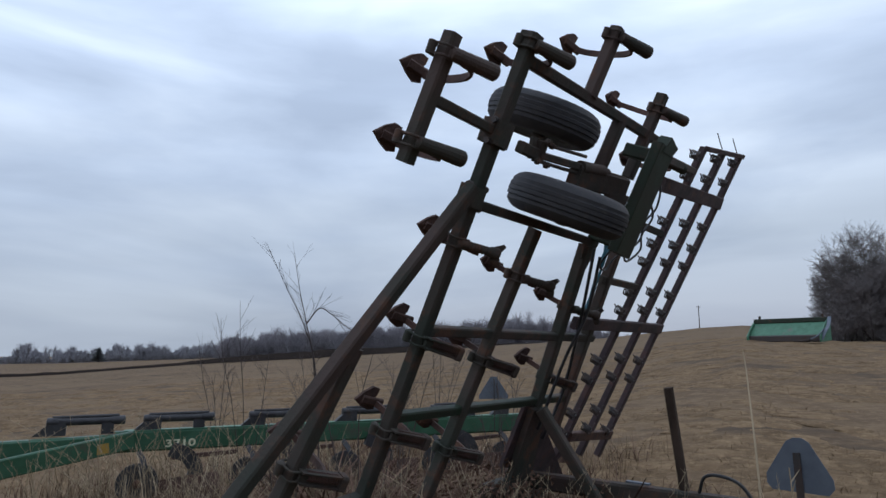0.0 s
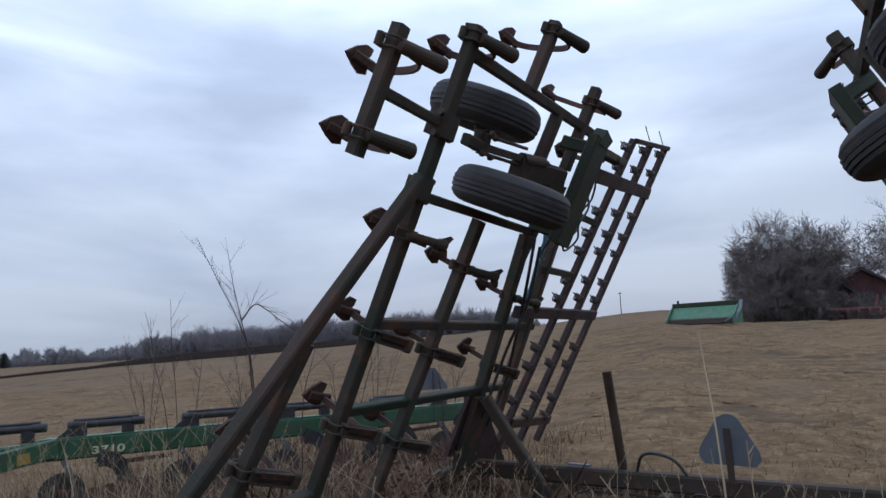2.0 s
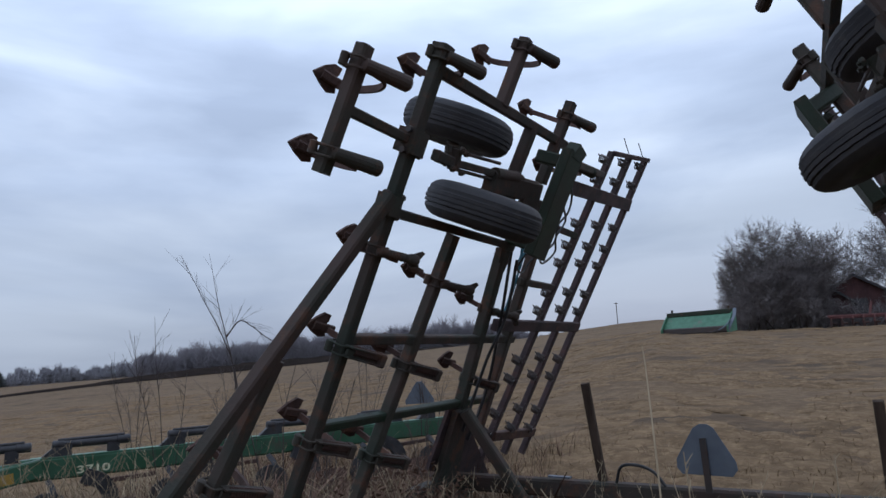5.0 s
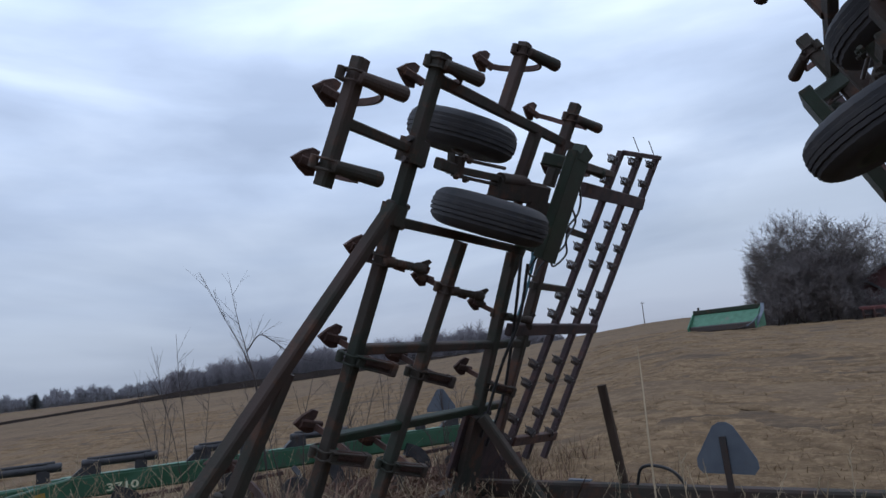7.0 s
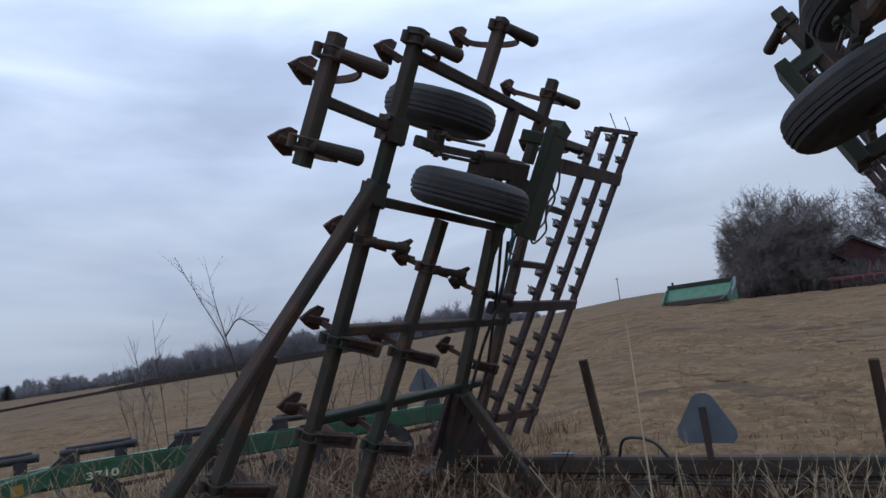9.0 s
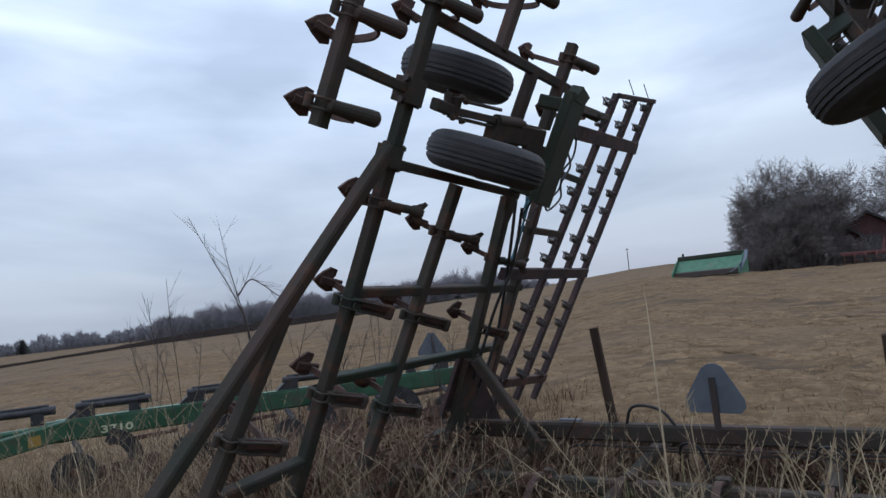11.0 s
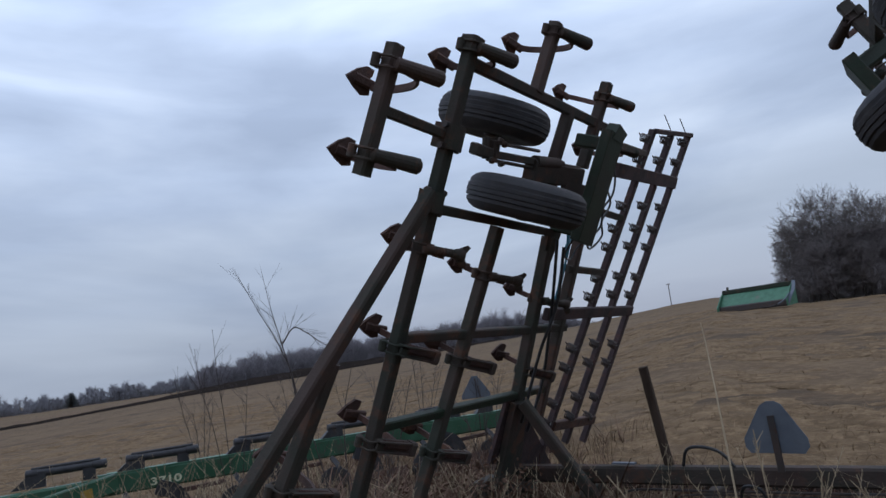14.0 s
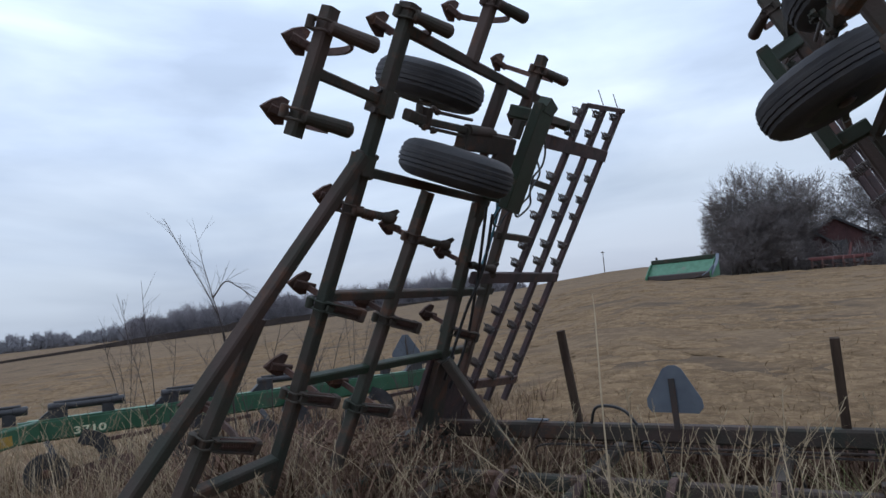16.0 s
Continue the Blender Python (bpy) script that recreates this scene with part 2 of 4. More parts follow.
def beam(p, q, w, h, hint=(0, 0, 1), chamfer=0.14):
    """A rectangular tube from p to q, h across the hint's way, w across the other, with rounded corners."""
    p, q = Vector(p), Vector(q)
    a, u, v = side_of(q - p, hint)
    c = chamfer * min(w, h)
    ring = [(h / 2, w / 2 - c), (h / 2 - c, w / 2), (-h / 2 + c, w / 2), (-h / 2, w / 2 - c), (-h / 2, -w / 2 + c), (-h / 2 + c, -w / 2), (h / 2 - c, -w / 2), (h / 2, -w / 2 + c)]
    verts = [e + u * i + v * j for e in (p, q) for i, j in ring]
    faces = [(i, (i + 1) % 8, 8 + (i + 1) % 8, 8 + i) for i in range(8)] + [tuple(range(7, -1, -1)), tuple(range(8, 16))]
    return verts, faces


def rod(points, radius, sides=8, end=None):
    """A round bar along points; end: the radius it tapers to."""
    pts = [Vector(p) for p in points]
    verts, faces = [], []
    last = None
    for i, p in enumerate(pts):
        axis = pts[min(i + 1, len(pts) - 1)] - pts[max(i - 1, 0)]
        a, u, v = side_of(axis, last if last is not None else (0.3, 0.2, 1))
        last = u
        r = radius if end is None else radius + (end - radius) * i / (len(pts) - 1)
        verts += [p + (u * math.cos(2 * math.pi * k / sides) + v * math.sin(2 * math.pi * k / sides)) * r for k in range(sides)]
    for i in range(len(pts) - 1):
        b = i * sides
        faces += [(b + k, b + (k + 1) % sides, b + sides + (k + 1) % sides, b + sides + k) for k in range(sides)]
    faces += [tuple(range(sides - 1, -1, -1)), tuple(range(len(verts) - sides, len(verts)))]
    return verts, faces


def lathe(centre, axis, profile, sides=24, hint=(0.1, 1, 0.2), bumps=0.0, every=0):
    """Turns (along, radius) pairs round an axis; bumps roughens the radius of every so many-th segment."""
    c = Vector(centre)
    a, u, v = side_of(axis, hint)
    verts, faces = [], []
    for along, r in profile:
        for k in range(sides):
            rr = r - (bumps if every and k % every == 0 else 0)
            t = 2 * math.pi * k / sides
            verts.append(c + a * along + (u * math.cos(t) + v * math.sin(t)) * rr)
    for i in range(len(profile) - 1):
        b = i * sides
        faces += [(b + k, b + (k + 1) % sides, b + sides + (k + 1) % sides, b + sides + k) for k in range(sides)]
    faces += [tuple(range(sides - 1, -1, -1)), tuple(range(len(verts) - sides, len(verts)))]
    return verts, faces


def plate(outline, thick):
    """A flat plate from its outline (points in one plane), of that thickness."""
    pts = [Vector(p) for p in outline]
    n = (pts[1] - pts[0]).cross(pts[2] - pts[0]).normalized() * thick / 2
    k = len(pts)
    verts = [p + n for p in pts] + [p - n for p in pts]
    faces = [tuple(range(k)), tuple(range(2 * k - 1, k - 1, -1))] + [(i, k + i, k + (i + 1) % k, (i + 1) % k) for i in range(k)]
    return verts, faces


def bend(points, steps=6):
    """A smooth line through points (Catmull-Rom)."""
    p = [Vector(q) for q in points]
    p = [p[0] * 2 - p[1]] + p + [p[-1] * 2 - p[-2]]
    out = []
    for i in range(1, len(p) - 2):
        for k in range(steps):
            t = k / steps
            out.append(0.5 * (p[i] * 2 + (p[i + 1] - p[i - 1]) * t + (p[i - 1] * 2 - p[i] * 5 + p[i + 1] * 4 - p[i + 2]) * t * t + (p[i] * 3 - p[i - 1] - p[i + 1] * 3 + p[i + 2]) * t ** 3))
    return out + [p[-2]]


def strap(line, side, w, h):
    """A flat bar along a bent line, w across the side's way and h thick."""
    u = Vector(side).normalized()
    verts, faces = [], []
    for i, p in enumerate(line):
        a = (line[min(i + 1, len(line) - 1)] - line[max(i - 1, 0)]).normalized()
        v = a.cross(u).normalized()
        verts += [p + u * w / 2 + v * h / 2, p - u * w / 2 + v * h / 2, p - u * w / 2 - v * h / 2, p + u * w / 2 - v * h / 2]
    for i in range(len(line) - 1):
        faces += [(4 * i + k, 4 * i + (k + 1) % 4, 4 * i + 4 + (k + 1) % 4, 4 * i + 4 + k) for k in range(4)]
    faces += [(3, 2, 1, 0), tuple(range(len(verts) - 4, len(verts)))]
    return verts, faces


def thing(name, at, label, category, group="", kind=""):
    root = new(name)
    root.empty_display_size = 0.2
    root.location = at
    return tagged(root, label, category, group, kind)


def part(name, shape, mat, parent, label="", smooth=0):
    """Links one mesh, given in world metres, under a thing or a part."""
    me = shape if isinstance(shape, bpy.types.Mesh) else solid(*shape, smooth)
    me.materials.append(mat)
    ob = new(name, me)
    if parent is not None:
        ob.parent = parent
        if parent.type == "EMPTY":
            ob.matrix_parent_inverse = Matrix.Translation(-parent.location)
    return tagged(ob, label)


def sheet(name, verts, faces, mat, label, category, kind):
    me = bpy.data.meshes.new(name)
    me.from_pydata(verts, [], faces)
    me.materials.append(mat)
    return tagged(new(name, me), label, category, "", kind)


# ---- ground ----
SLOPES = ((-180, 0.0), (-60, 0.02), (-12, 0.043), (5, 0.0515), (12, 0.058), (15, 0.056), (18, 0.051), (28, 0.03), (39, 0.011), (46.7, 0.002), (56.5, -0.0066), (65.6, -0.0163), (78, -0.02), (115, -0.008), (180, 0.0))


def height(x, y):
    """The land: level at the road side, rising to a hill behind the machines, falling away to the far woods."""
    r = math.hypot(x, y)
    az = math.degrees(math.atan2(-x, y))
    for (a0, s0), (a1, s1) in zip(SLOPES, SLOPES[1:]):
        if a0 <= az <= a1:
            t = (az - a0) / (a1 - a0)
            slope = s0 + (s1 - s0) * t
            break
    crest = 100 if az < 22 else 100 + (min(az, 45) - 22) * 6
    far = r if r < crest else crest + 8 * (1 - math.exp(-(r - crest) / 30))
    far = max(far - 4.0, 0.0)
    z = slope * far + 0.5 * math.exp(-((r - 35) / 14) ** 2) * min(max((20 - az) / 8, 0), 1)
    z += (noise.noise((x * 0.12, y * 0.12, 0)) * 0.10 + noise.noise((x * 0.5, y * 0.5, 3)) * 0.05) * min(r / 8, 1)
    return z


rings = [0.0] + [0.6 * 1.062 ** i for i in range(133)]
SECTORS = 240
gverts, gfaces = [(0, 0, height(0, 0.01))], []
for r in rings[1:]:
    for k in range(SECTORS):
        t = 2 * math.pi * k / SECTORS
        gverts.append((r * math.sin(t), r * math.cos(t), height(r * math.sin(t), r * math.cos(t))))
gfaces += [(0, 1 + (k + 1) % SECTORS, 1 + k) for k in range(SECTORS)]
for i in range(len(rings) - 2):
    b = 1 + i * SECTORS
    gfaces += [(b + k, b + (k + 1) % SECTORS, b + SECTORS + (k + 1) % SECTORS, b + SECTORS + k) for k in range(SECTORS)]
ground = sheet("ground", gverts, gfaces, GROUND, "dry tan winter pasture rising to a low hill", "ground", "structure")
ground.data.shade_smooth()


# ---- field cultivator with two folded wings ----
LEAN_IN, MIDDLE = 0.45, -0.70
ORIGIN = Vector((-2.386, 0.0, 1.839))
norm = math.hypot(1, LEAN_IN)
ALONG, OUT = Vector((LEAN_IN, 0, 1)) / norm, Vector((1, 0, -LEAN_IN)) / norm

cultivator = thing("field_cultivator", (MIDDLE, 5.1, 0.0), "large weathered field cultivator with both wings folded up in dry grass", "cultivator")


def wing(mirror):
    def P(y, s, n=0.0):
        p = ORIGIN + ALONG * s + OUT * n + Vector((0, y, 0))
        return Vector((2 * MIDDLE - p.x, p.y, p.z)) if mirror else p

    flip = -1 if mirror else 1
    along = Vector((ALONG.x * flip, 0, ALONG.z))
    out = Vector((OUT.x * flip, 0, OUT.z))

    def add(name, shape, mat, parent=cultivator, label="", smooth=0):
        return part(name, shape, mat, parent, label, smooth)

    # tubes that run up the wing: (y below, s below, y above, s above, width)
    for y0, s0, y1, s1, w in ((2.425, 0.92, 2.455, 1.585, 0.08), (2.30, -1.15, 2.52, -0.06, 0.082), (3.015, -1.25, 3.08, 1.81, 0.08), (3.69, -1.25, 3.85, 0.80, 0.082), (3.92, 1.74, 3.96, 2.22, 0.082),
                              (4.42, 1.35, 4.46, 1.72, 0.085), (4.83, -0.72, 4.65, 0.80, 0.09), (4.93, 1.40, 5.00, 2.10, 0.085), (5.32, -0.80, 5.22, 1.0, 0.085)):
        add("tube", beam(P(y0, s0), P(y1, s1), w, w, out), FRAME, smooth=30)
    # cross members
    for y0, s0, y1, s1, w, h in ((2.43, 1.26, 3.06, 1.255, 0.055, 0.055), (3.05, 0.835, 4.70, 0.835, 0.06, 0.06), (3.03, 0.05, 5.40, 0.05, 0.06, 0.06), (3.02, -0.50, 5.25, -0.50, 0.06, 0.06),
                                 (2.30, -1.08, 3.02, -1.02, 0.075, 0.075), (3.08, 1.69, 5.5, 1.79, 0.07, 0.06)):
        add("crossbar", beam(P(y0, s0), P(y1, s1), w, h, out), BEAM_GREEN if -0.6 < s0 < -0.4 else FRAME, smooth=30)
    # long diagonal brace
    add("brace", beam(P(2.975, 0.92, 0.04), P(1.66, -1.45, 0.04), 0.077, 0.077, out), FRAME, smooth=30)
    # clamp blocks at the joints
    for y, s, w in ((3.065, 1.25, 0.14), (3.04, 0.87, 0.12)):
        block = add("clamp_block", beam(P(y, s - w / 2), P(y, s + w / 2), w, w, out, 0.08), FRAME)
        for a in (-0.095, 0.095):
            for b in (-0.06, 0.06):
                add("bolt", rod([P(y + a, s + b, 0.02), P(y + a * 0.6, s + b, 0.02)], 0.02, 6), STEEL, block)
    add("gusset", plate([P(4.55, 0.86, 0.02), P(4.80, 0.86, 0.02), P(4.74, 0.62, 0.02), P(4.60, 0.70, 0.02)], 0.02), FRAME)
    add("end_cap", beam(P(3.078, 1.74), P(3.08, 1.83), 0.11, 0.11, out), FRAME)

    def shank(y, s, levered=False, drop_by=0.0, k=1.0, boxed=False, reach=0.0):
        """A cushion spring on its clamp, a curved shank and its sweep."""
        def Q(a, b, c):
            return P(y + a * k, s + b * k, c * k)
        a0, a1 = Q(-0.02, 0.0, 0.05), Q(0.19, 0.002, 0.135)
        slim = 0.8 if levered else 1.0
        if boxed:
            a0, a1 = Q(-0.01, 0.0, 0.06), Q(0.25, -0.035, 0.13)
            axis = (a1 - a0).normalized()
            tray = [plate([a0 + along * g * 0.030 - out * 0.03 * k, a0 + along * g * 0.030 + out * 0.03 * k, a1 + along * g * 0.034 + out * 0.034 * k, a1 + along * g * 0.034 - out * 0.034 * k], 0.009) for g in (1, -1)]
            tray.append(beam(a0 - along * 0.012, a1 - along * 0.012, 0.05 * k, 0.02, out, 0.1))
            tray.append(beam(a1 - axis * 0.03, a1 + axis * 0.012, 0.085 * k, 0.075 * k, out, 0.15))
            body = add("spring", join(*tray), FRAME, label="dark spring channel with a square end")
            coil = [a0.lerp(a1, 0.15 + 0.008 * j / 1.0) + (along * (0.012 + 0.026 * math.cos(j * 0.9)) + out * 0.026 * math.sin(j * 0.9)) for j in range(91)]
            add("coil", rod(coil, 0.006, 5), RUST, body, "rusty coil spring")
        else:
            coils = [(0.05 + 0.011 * i, (0.034 if i % 2 else 0.030) * slim) for i in range(16)] if levered else [(0.05, 0.036), (0.14, 0.039), (0.22, 0.042)]
            body = add("spring", lathe(a0, a1 - a0, [(0.0, 0.02), (0.01, 0.036 * slim)] + coils + [(0.235, 0.043 * slim), (0.275, 0.043 * slim), (0.285, 0.034 * slim), (0.288, 0.012)], 14), FRAME, label="dark cushion spring housing", smooth=25)
        hoops = [rod(bend([Q(0.06, b, 0.06), Q(-0.05, b, 0.055), Q(-0.062, b, 0), Q(-0.05, b, -0.055), Q(0.06, b, -0.055)], 4), 0.007, 6) for b in (0.026, -0.026)]
        add("clamp", join(*hoops, lathe(Q(-0.062, -0.035, -0.035), along, [(0, 0.014), (0.004, 0.024), (0.066, 0.024), (0.07, 0.014)], 12)), FRAME, body, smooth=40)
        if levered:
            add("lever", join(plate([Q(0.19, 0.02, 0.12), Q(0.27, 0.062, 0.15), Q(0.285, 0.05, 0.165), Q(0.25, -0.01, 0.15)], 0.02), plate([Q(0.2, -0.04, 0.14), Q(0.25, -0.075, 0.15), Q(0.27, -0.06, 0.17), Q(0.25, -0.02, 0.17)], 0.02)), FRAME, body)
        line = bend([Q(0.05, -0.015, 0.08), Q(0.15, -0.025, 0.08), Q(0.215, -0.03 - 0.4 * drop_by, 0.0), Q(0.255, -0.035 - 0.7 * drop_by, -0.13 - 0.4 * reach), Q(0.28, -0.03 - drop_by, -0.26 - 0.8 * reach), Q(0.275, -0.02 - drop_by, -0.35 - reach)], 5)
        add("shank", strap(line, along, 0.04, 0.016), RUST, body, "rusty curved spring-steel shank", 40)
        sy, sn, sd = 0.12, -0.385 - reach, -drop_by
        tip = Q(sy, sd - 0.005, sn - 0.01)
        wings = [plate([tip, Q(sy + 0.07, sd + 0.052 * g, sn - 0.004), Q(sy + 0.135, sd + 0.082 * g, sn), Q(sy + 0.175, sd + 0.072 * g, sn + 0.015), Q(sy + 0.165, sd + 0.034 * g, sn + 0.018), Q(sy + 0.135, sd - 0.004 * g, sn + 0.016)], 0.016) for g in (1, -1)]
        wings.append(beam(Q(sy + 0.05, sd, sn + 0.008), Q(sy + 0.21, sd - 0.02, sn + 0.045), 0.055, 0.03, out, 0.3))
        add("sweep", join(*wings), RUST, body, "rusty arrow-shaped cultivator sweep")

    for y, s in ((2.44, 1.485), (2.42, 1.03), (3.08, 1.77), (3.03, 0.60), (3.02, 0.0), (3.01, -0.58), (2.38, -0.74), (3.96, 2.16), (3.83, 0.465), (3.76, -0.13), (3.72, -0.78), (5.0, 1.98), (4.74, 0.30), (4.82, -0.29), (5.35, 1.66)):
        lift = -0.06 if (y, s) == (5.0, 1.98) else 0.05 if 1.4 < s < 1.5 else 0.02 if s > 1.6 else 0.0
        shank(y, s, 0.2 < s < 0.7, lift, boxed=s < 0.2, reach=0.14 if (y, s) == (5.0, 1.98) else 0.085 if s > 2.1 else 0.0)

    # gauge wheels on walking arms
    for y, s, n, R in ((3.895, 1.52, -0.26, 0.395), (3.78, 1.05 if mirror else 1.01, 0.16 if mirror else 0.20, 0.395)):
        half, cut = 0.12, 0.0035 if n < 0 else 0.007
        prof = [(-half + 0.01, R * 0.55), (-half - 0.004, R * 0.70), (-half + 0.004, R * 0.82), (-half + 0.022, R * 0.905), (-half + 0.045, R * 0.955)]
        for i in range(5):
            a = -half + 0.062 + i * 0.029
            e = R * (0.97 + 0.03 * (1 - ((i - 2) / 2) ** 2))
            prof += [(a - 0.011, e), (a + 0.010, e), (a + 0.013, e - cut), (a + 0.016, e - cut)]
        prof = prof[:-2] + [(half - 0.045, R * 0.955), (half - 0.022, R * 0.905), (half - 0.004, R * 0.82), (half + 0.004, R * 0.70), (half - 0.01, R * 0.55)]
        tyre = add("tyre", lathe(P(y, s, n), along, prof, 64, bumps=0.007, every=2), RUBBER, label="worn ribbed black implement tyre", smooth=35)
        add("rim", lathe(P(y, s, n), along, [(-0.11, R * 0.5), (-0.112, R * 0.56), (-0.09, R * 0.56), (-0.06, R * 0.42), (-0.03, R * 0.2), (-0.05, 0.06), (0.05, 0.06), (0.03, R * 0.2), (0.06, R * 0.42), (0.09, R * 0.56), (0.112, R * 0.56), (0.11, R * 0.5)], 28), BEAM_GREEN, tyre, smooth=35)
        add("hub", lathe(P(y, s, n), along, [(-0.13, 0.03), (-0.12, 0.045), (0.12, 0.045), (0.13, 0.03)], 14), STEEL, tyre, smooth=35)
    # lift linkage between the wheels
    add("axle_arm", beam(P(3.30, 1.222, 0.05), P(4.75, 1.36, 0.05), 0.05, 0.05, along), FRAME, smooth=30)
    add("arm_end", beam(P(3.27, 1.235, 0.05), P(3.45, 1.235, 0.05), 0.06, 0.07, along), FRAME, smooth=30)
    add("strap", beam(P(3.42, 1.33, 0.02), P(3.44, 1.20, 0.04), 0.05, 0.03, out), FRAME)
    knuckle = add("knuckle", beam(P(3.50, 1.195, 0.05), P(3.48, 1.325, 0.05), 0.065, 0.07, out, 0.25), FRAME, smooth=30)
    for a, c in ((-0.06, 0.0), (0.05, 0.0), (-0.02, 0.13), (0.04, 0.12)):
        add("bolt", lathe(P(3.48 + a, 1.195 + c, 0.09), out, [(0, 0.022), (0.02, 0.022), (0.021, 0.012), (0.035, 0.012)], 6), FRAME, knuckle)
    ram = add("hydraulic_cylinder", lathe(P(4.02, 1.29, 0.06), P(4.7, 1.38, 0.06) - P(4.02, 1.29, 0.06), [(0, 0.02), (0.005, 0.045), (0.34, 0.045), (0.35, 0.03), (0.42, 0.03)], 16), FRAME, label="dark hydraulic lift cylinder", smooth=30)
    add("ram_rod", rod([P(3.52, 1.315, 0.06), P(4.05, 1.37, 0.06)], 0.012, 8), STEEL, ram, smooth=40)
    add("tie_rod", rod([P(3.52, 1.205, 0.06), P(4.10, 1.252, 0.06)], 0.012, 8), FRAME, smooth=40)
    add("pivot_block", beam(P(4.0, 1.225, 0.05), P(4.80, 1.30, 0.05), 0.09, 0.155, along), FRAME, smooth=30)
    for y0, s0, y1, s1 in ((3.99, 1.16, 3.94, 0.98), (4.40, 1.22, 4.42, 1.02)):
        add("hanger", beam(P(y0, s0, 0.05), P(y1, s1, 0.05), 0.05, 0.06, out), FRAME)
    add("crank_plate", plate([P(4.52, 1.22, 0.08), P(4.86, 1.26, 0.08), P(4.84, 1.10, 0.08), P(4.70, 1.0, 0.08), P(4.5, 1.03, 0.08)], 0.04), FRAME)
    # broad green fold beam
    fb = 0.0 if mirror else 0.10
    fn = 0.23 if mirror else 0.30
    add("fold_beam", beam(P(4.68 - fb, 0.86 - fb * 0.4, fn), P(4.76 - fb, 1.70 - fb * 0.5 - (0.03 if mirror else 0), fn), 0.27, 0.08, out, 0.1), BEAM_GREEN, label="broad dark green fold beam", smooth=30)
    if not mirror:
        add("lug", plate([P(4.66 - fb, 1.66 - fb * 0.5, fn), P(4.86 - fb, 1.66 - fb * 0.5, fn), P(4.92 - fb, 1.74 - fb * 0.5, fn), P(4.74 - fb, 1.78 - fb * 0.5, fn)], 0.09), BEAM_GREEN)
    for y, s, y2, s2 in ((4.68, 0.90, 4.68, 0.90), (4.76, 1.62, 4.94, 1.68) if mirror else (4.73, 1.58, 4.73, 1.58)):
        add("spacer", beam(P(y, s, fn - 0.01), P(y2, s2, 0.0), 0.09, 0.10, along), BEAM_GREEN)
    # hoses
    rnd = random.Random(5)
    if not mirror:
        add("hose", rod(bend([P(4.95, 1.52, 0.2), P(5.15, 1.40, 0.2), P(5.2, 1.25, 0.2), P(5.08, 1.12, 0.2), P(5.12, 0.98, 0.2), P(5.0, 0.88, 0.2)], 6), 0.009, 6), HOSE, smooth=50)
        add("hose", rod(bend([P(5.0, 1.30, 0.2), P(5.2, 1.18, 0.2), P(5.12, 1.02, 0.2), P(5.2, 0.90, 0.2), P(5.02, 0.78, 0.2), P(4.9, 0.84, 0.2)], 6), 0.009, 6), HOSE, smooth=50)
        add("hose", rod(bend([P(4.72, 0.90, 0.2), P(4.80, 0.70, 0.1), P(4.92, 0.66, 0.1), P(5.0, 0.76, 0.1), P(5.02, 0.86, 0.15)], 6), 0.008, 6), HOSE, smooth=50)
        add("hose", rod(bend([P(4.6, 0.80, 0.1), P(4.72, 0.4, 0.12), P(4.9, 0.0, 0.1), P(5.0, -0.4, 0.1), P(4.95, -0.8, 0.1)], 6), 0.013, 6), HOSE, smooth=50)
        add("hose", rod(bend([P(4.75, 0.75, 0.1), P(4.8, 0.3, 0.14), P(4.76, -0.1, 0.12), P(4.8, -0.7, 0.1)], 6), 0.013, 6), HOSE, smooth=50)
        for i in range(6):
            pts = [P(4.86 + 0.02 * i, 0.86, 0.05), P(4.9 + rnd.uniform(-0.03, 0.05), 0.7, 0.06), P(4.95 + rnd.uniform(-0.02, 0.04), 0.5 - 0.05 * i, 0.05)]
            add("twine", rod(bend(pts, 5), 0.007, 5), TWINE, label="faded blue baling twine")

    # spike harrow behind the last rank
    def lerp(a, b, t):
        return a + (b - a) * t
    hn = -0.12 if mirror else 0.0
    bars = (((6.30, 2.0), (5.62, -0.98)), ((6.86, 2.10), (6.16, -1.0)), ((7.42, 2.20), (6.66, -1.08)))
    for i, ((yt, st), (yb, sb)) in enumerate(bars):
        bar = add("harrow_bar", beam(P(yb - 0.035, sb - 0.15), P(yt, st, hn), 0.075, 0.06, out), MAROON, label="dark rusty harrow bar with spring tines", smooth=30)
        for t in (0.05, 0.11, 0.22, 0.28, 0.44, 0.50, 0.60, 0.66, 0.735, 0.89, 0.96):
            if mirror and t > 0.7:
                continue
            y, s = lerp(yb, yt, t), lerp(sb, st, t)
            axis = (out - along * 0.15).normalized()
            e1 = Vector((0, 1, 0))
            e2 = axis.cross(e1)
            c = P(y - 0.21, s, 0.03 + hn * t)
            coil = [c + axis * 0.085 * (j / 40 - 0.5) + (e1 * math.cos(j * 0.785) + e2 * math.sin(j * 0.785)) * 0.036 for j in range(41)]
            tail = coil[0] - axis * 0.02 + e1 * -0.05 + along * 0.03
            tine = add("tine", rod([P(y, s - 0.02, 0.03 + hn * t), P(y - 0.10, s - 0.02, 0.03 + hn * t), coil[-1]] + coil[::-1] + [coil[0].lerp(tail, 0.5), tail], 0.0068, 5), STEEL, bar)
            add("tine_clip", beam(P(y - 0.055, s - 0.04, 0.035 + hn * t), P(y - 0.055, s + 0.04, 0.035 + hn * t), 0.03, 0.012, out), MAROON, tine)
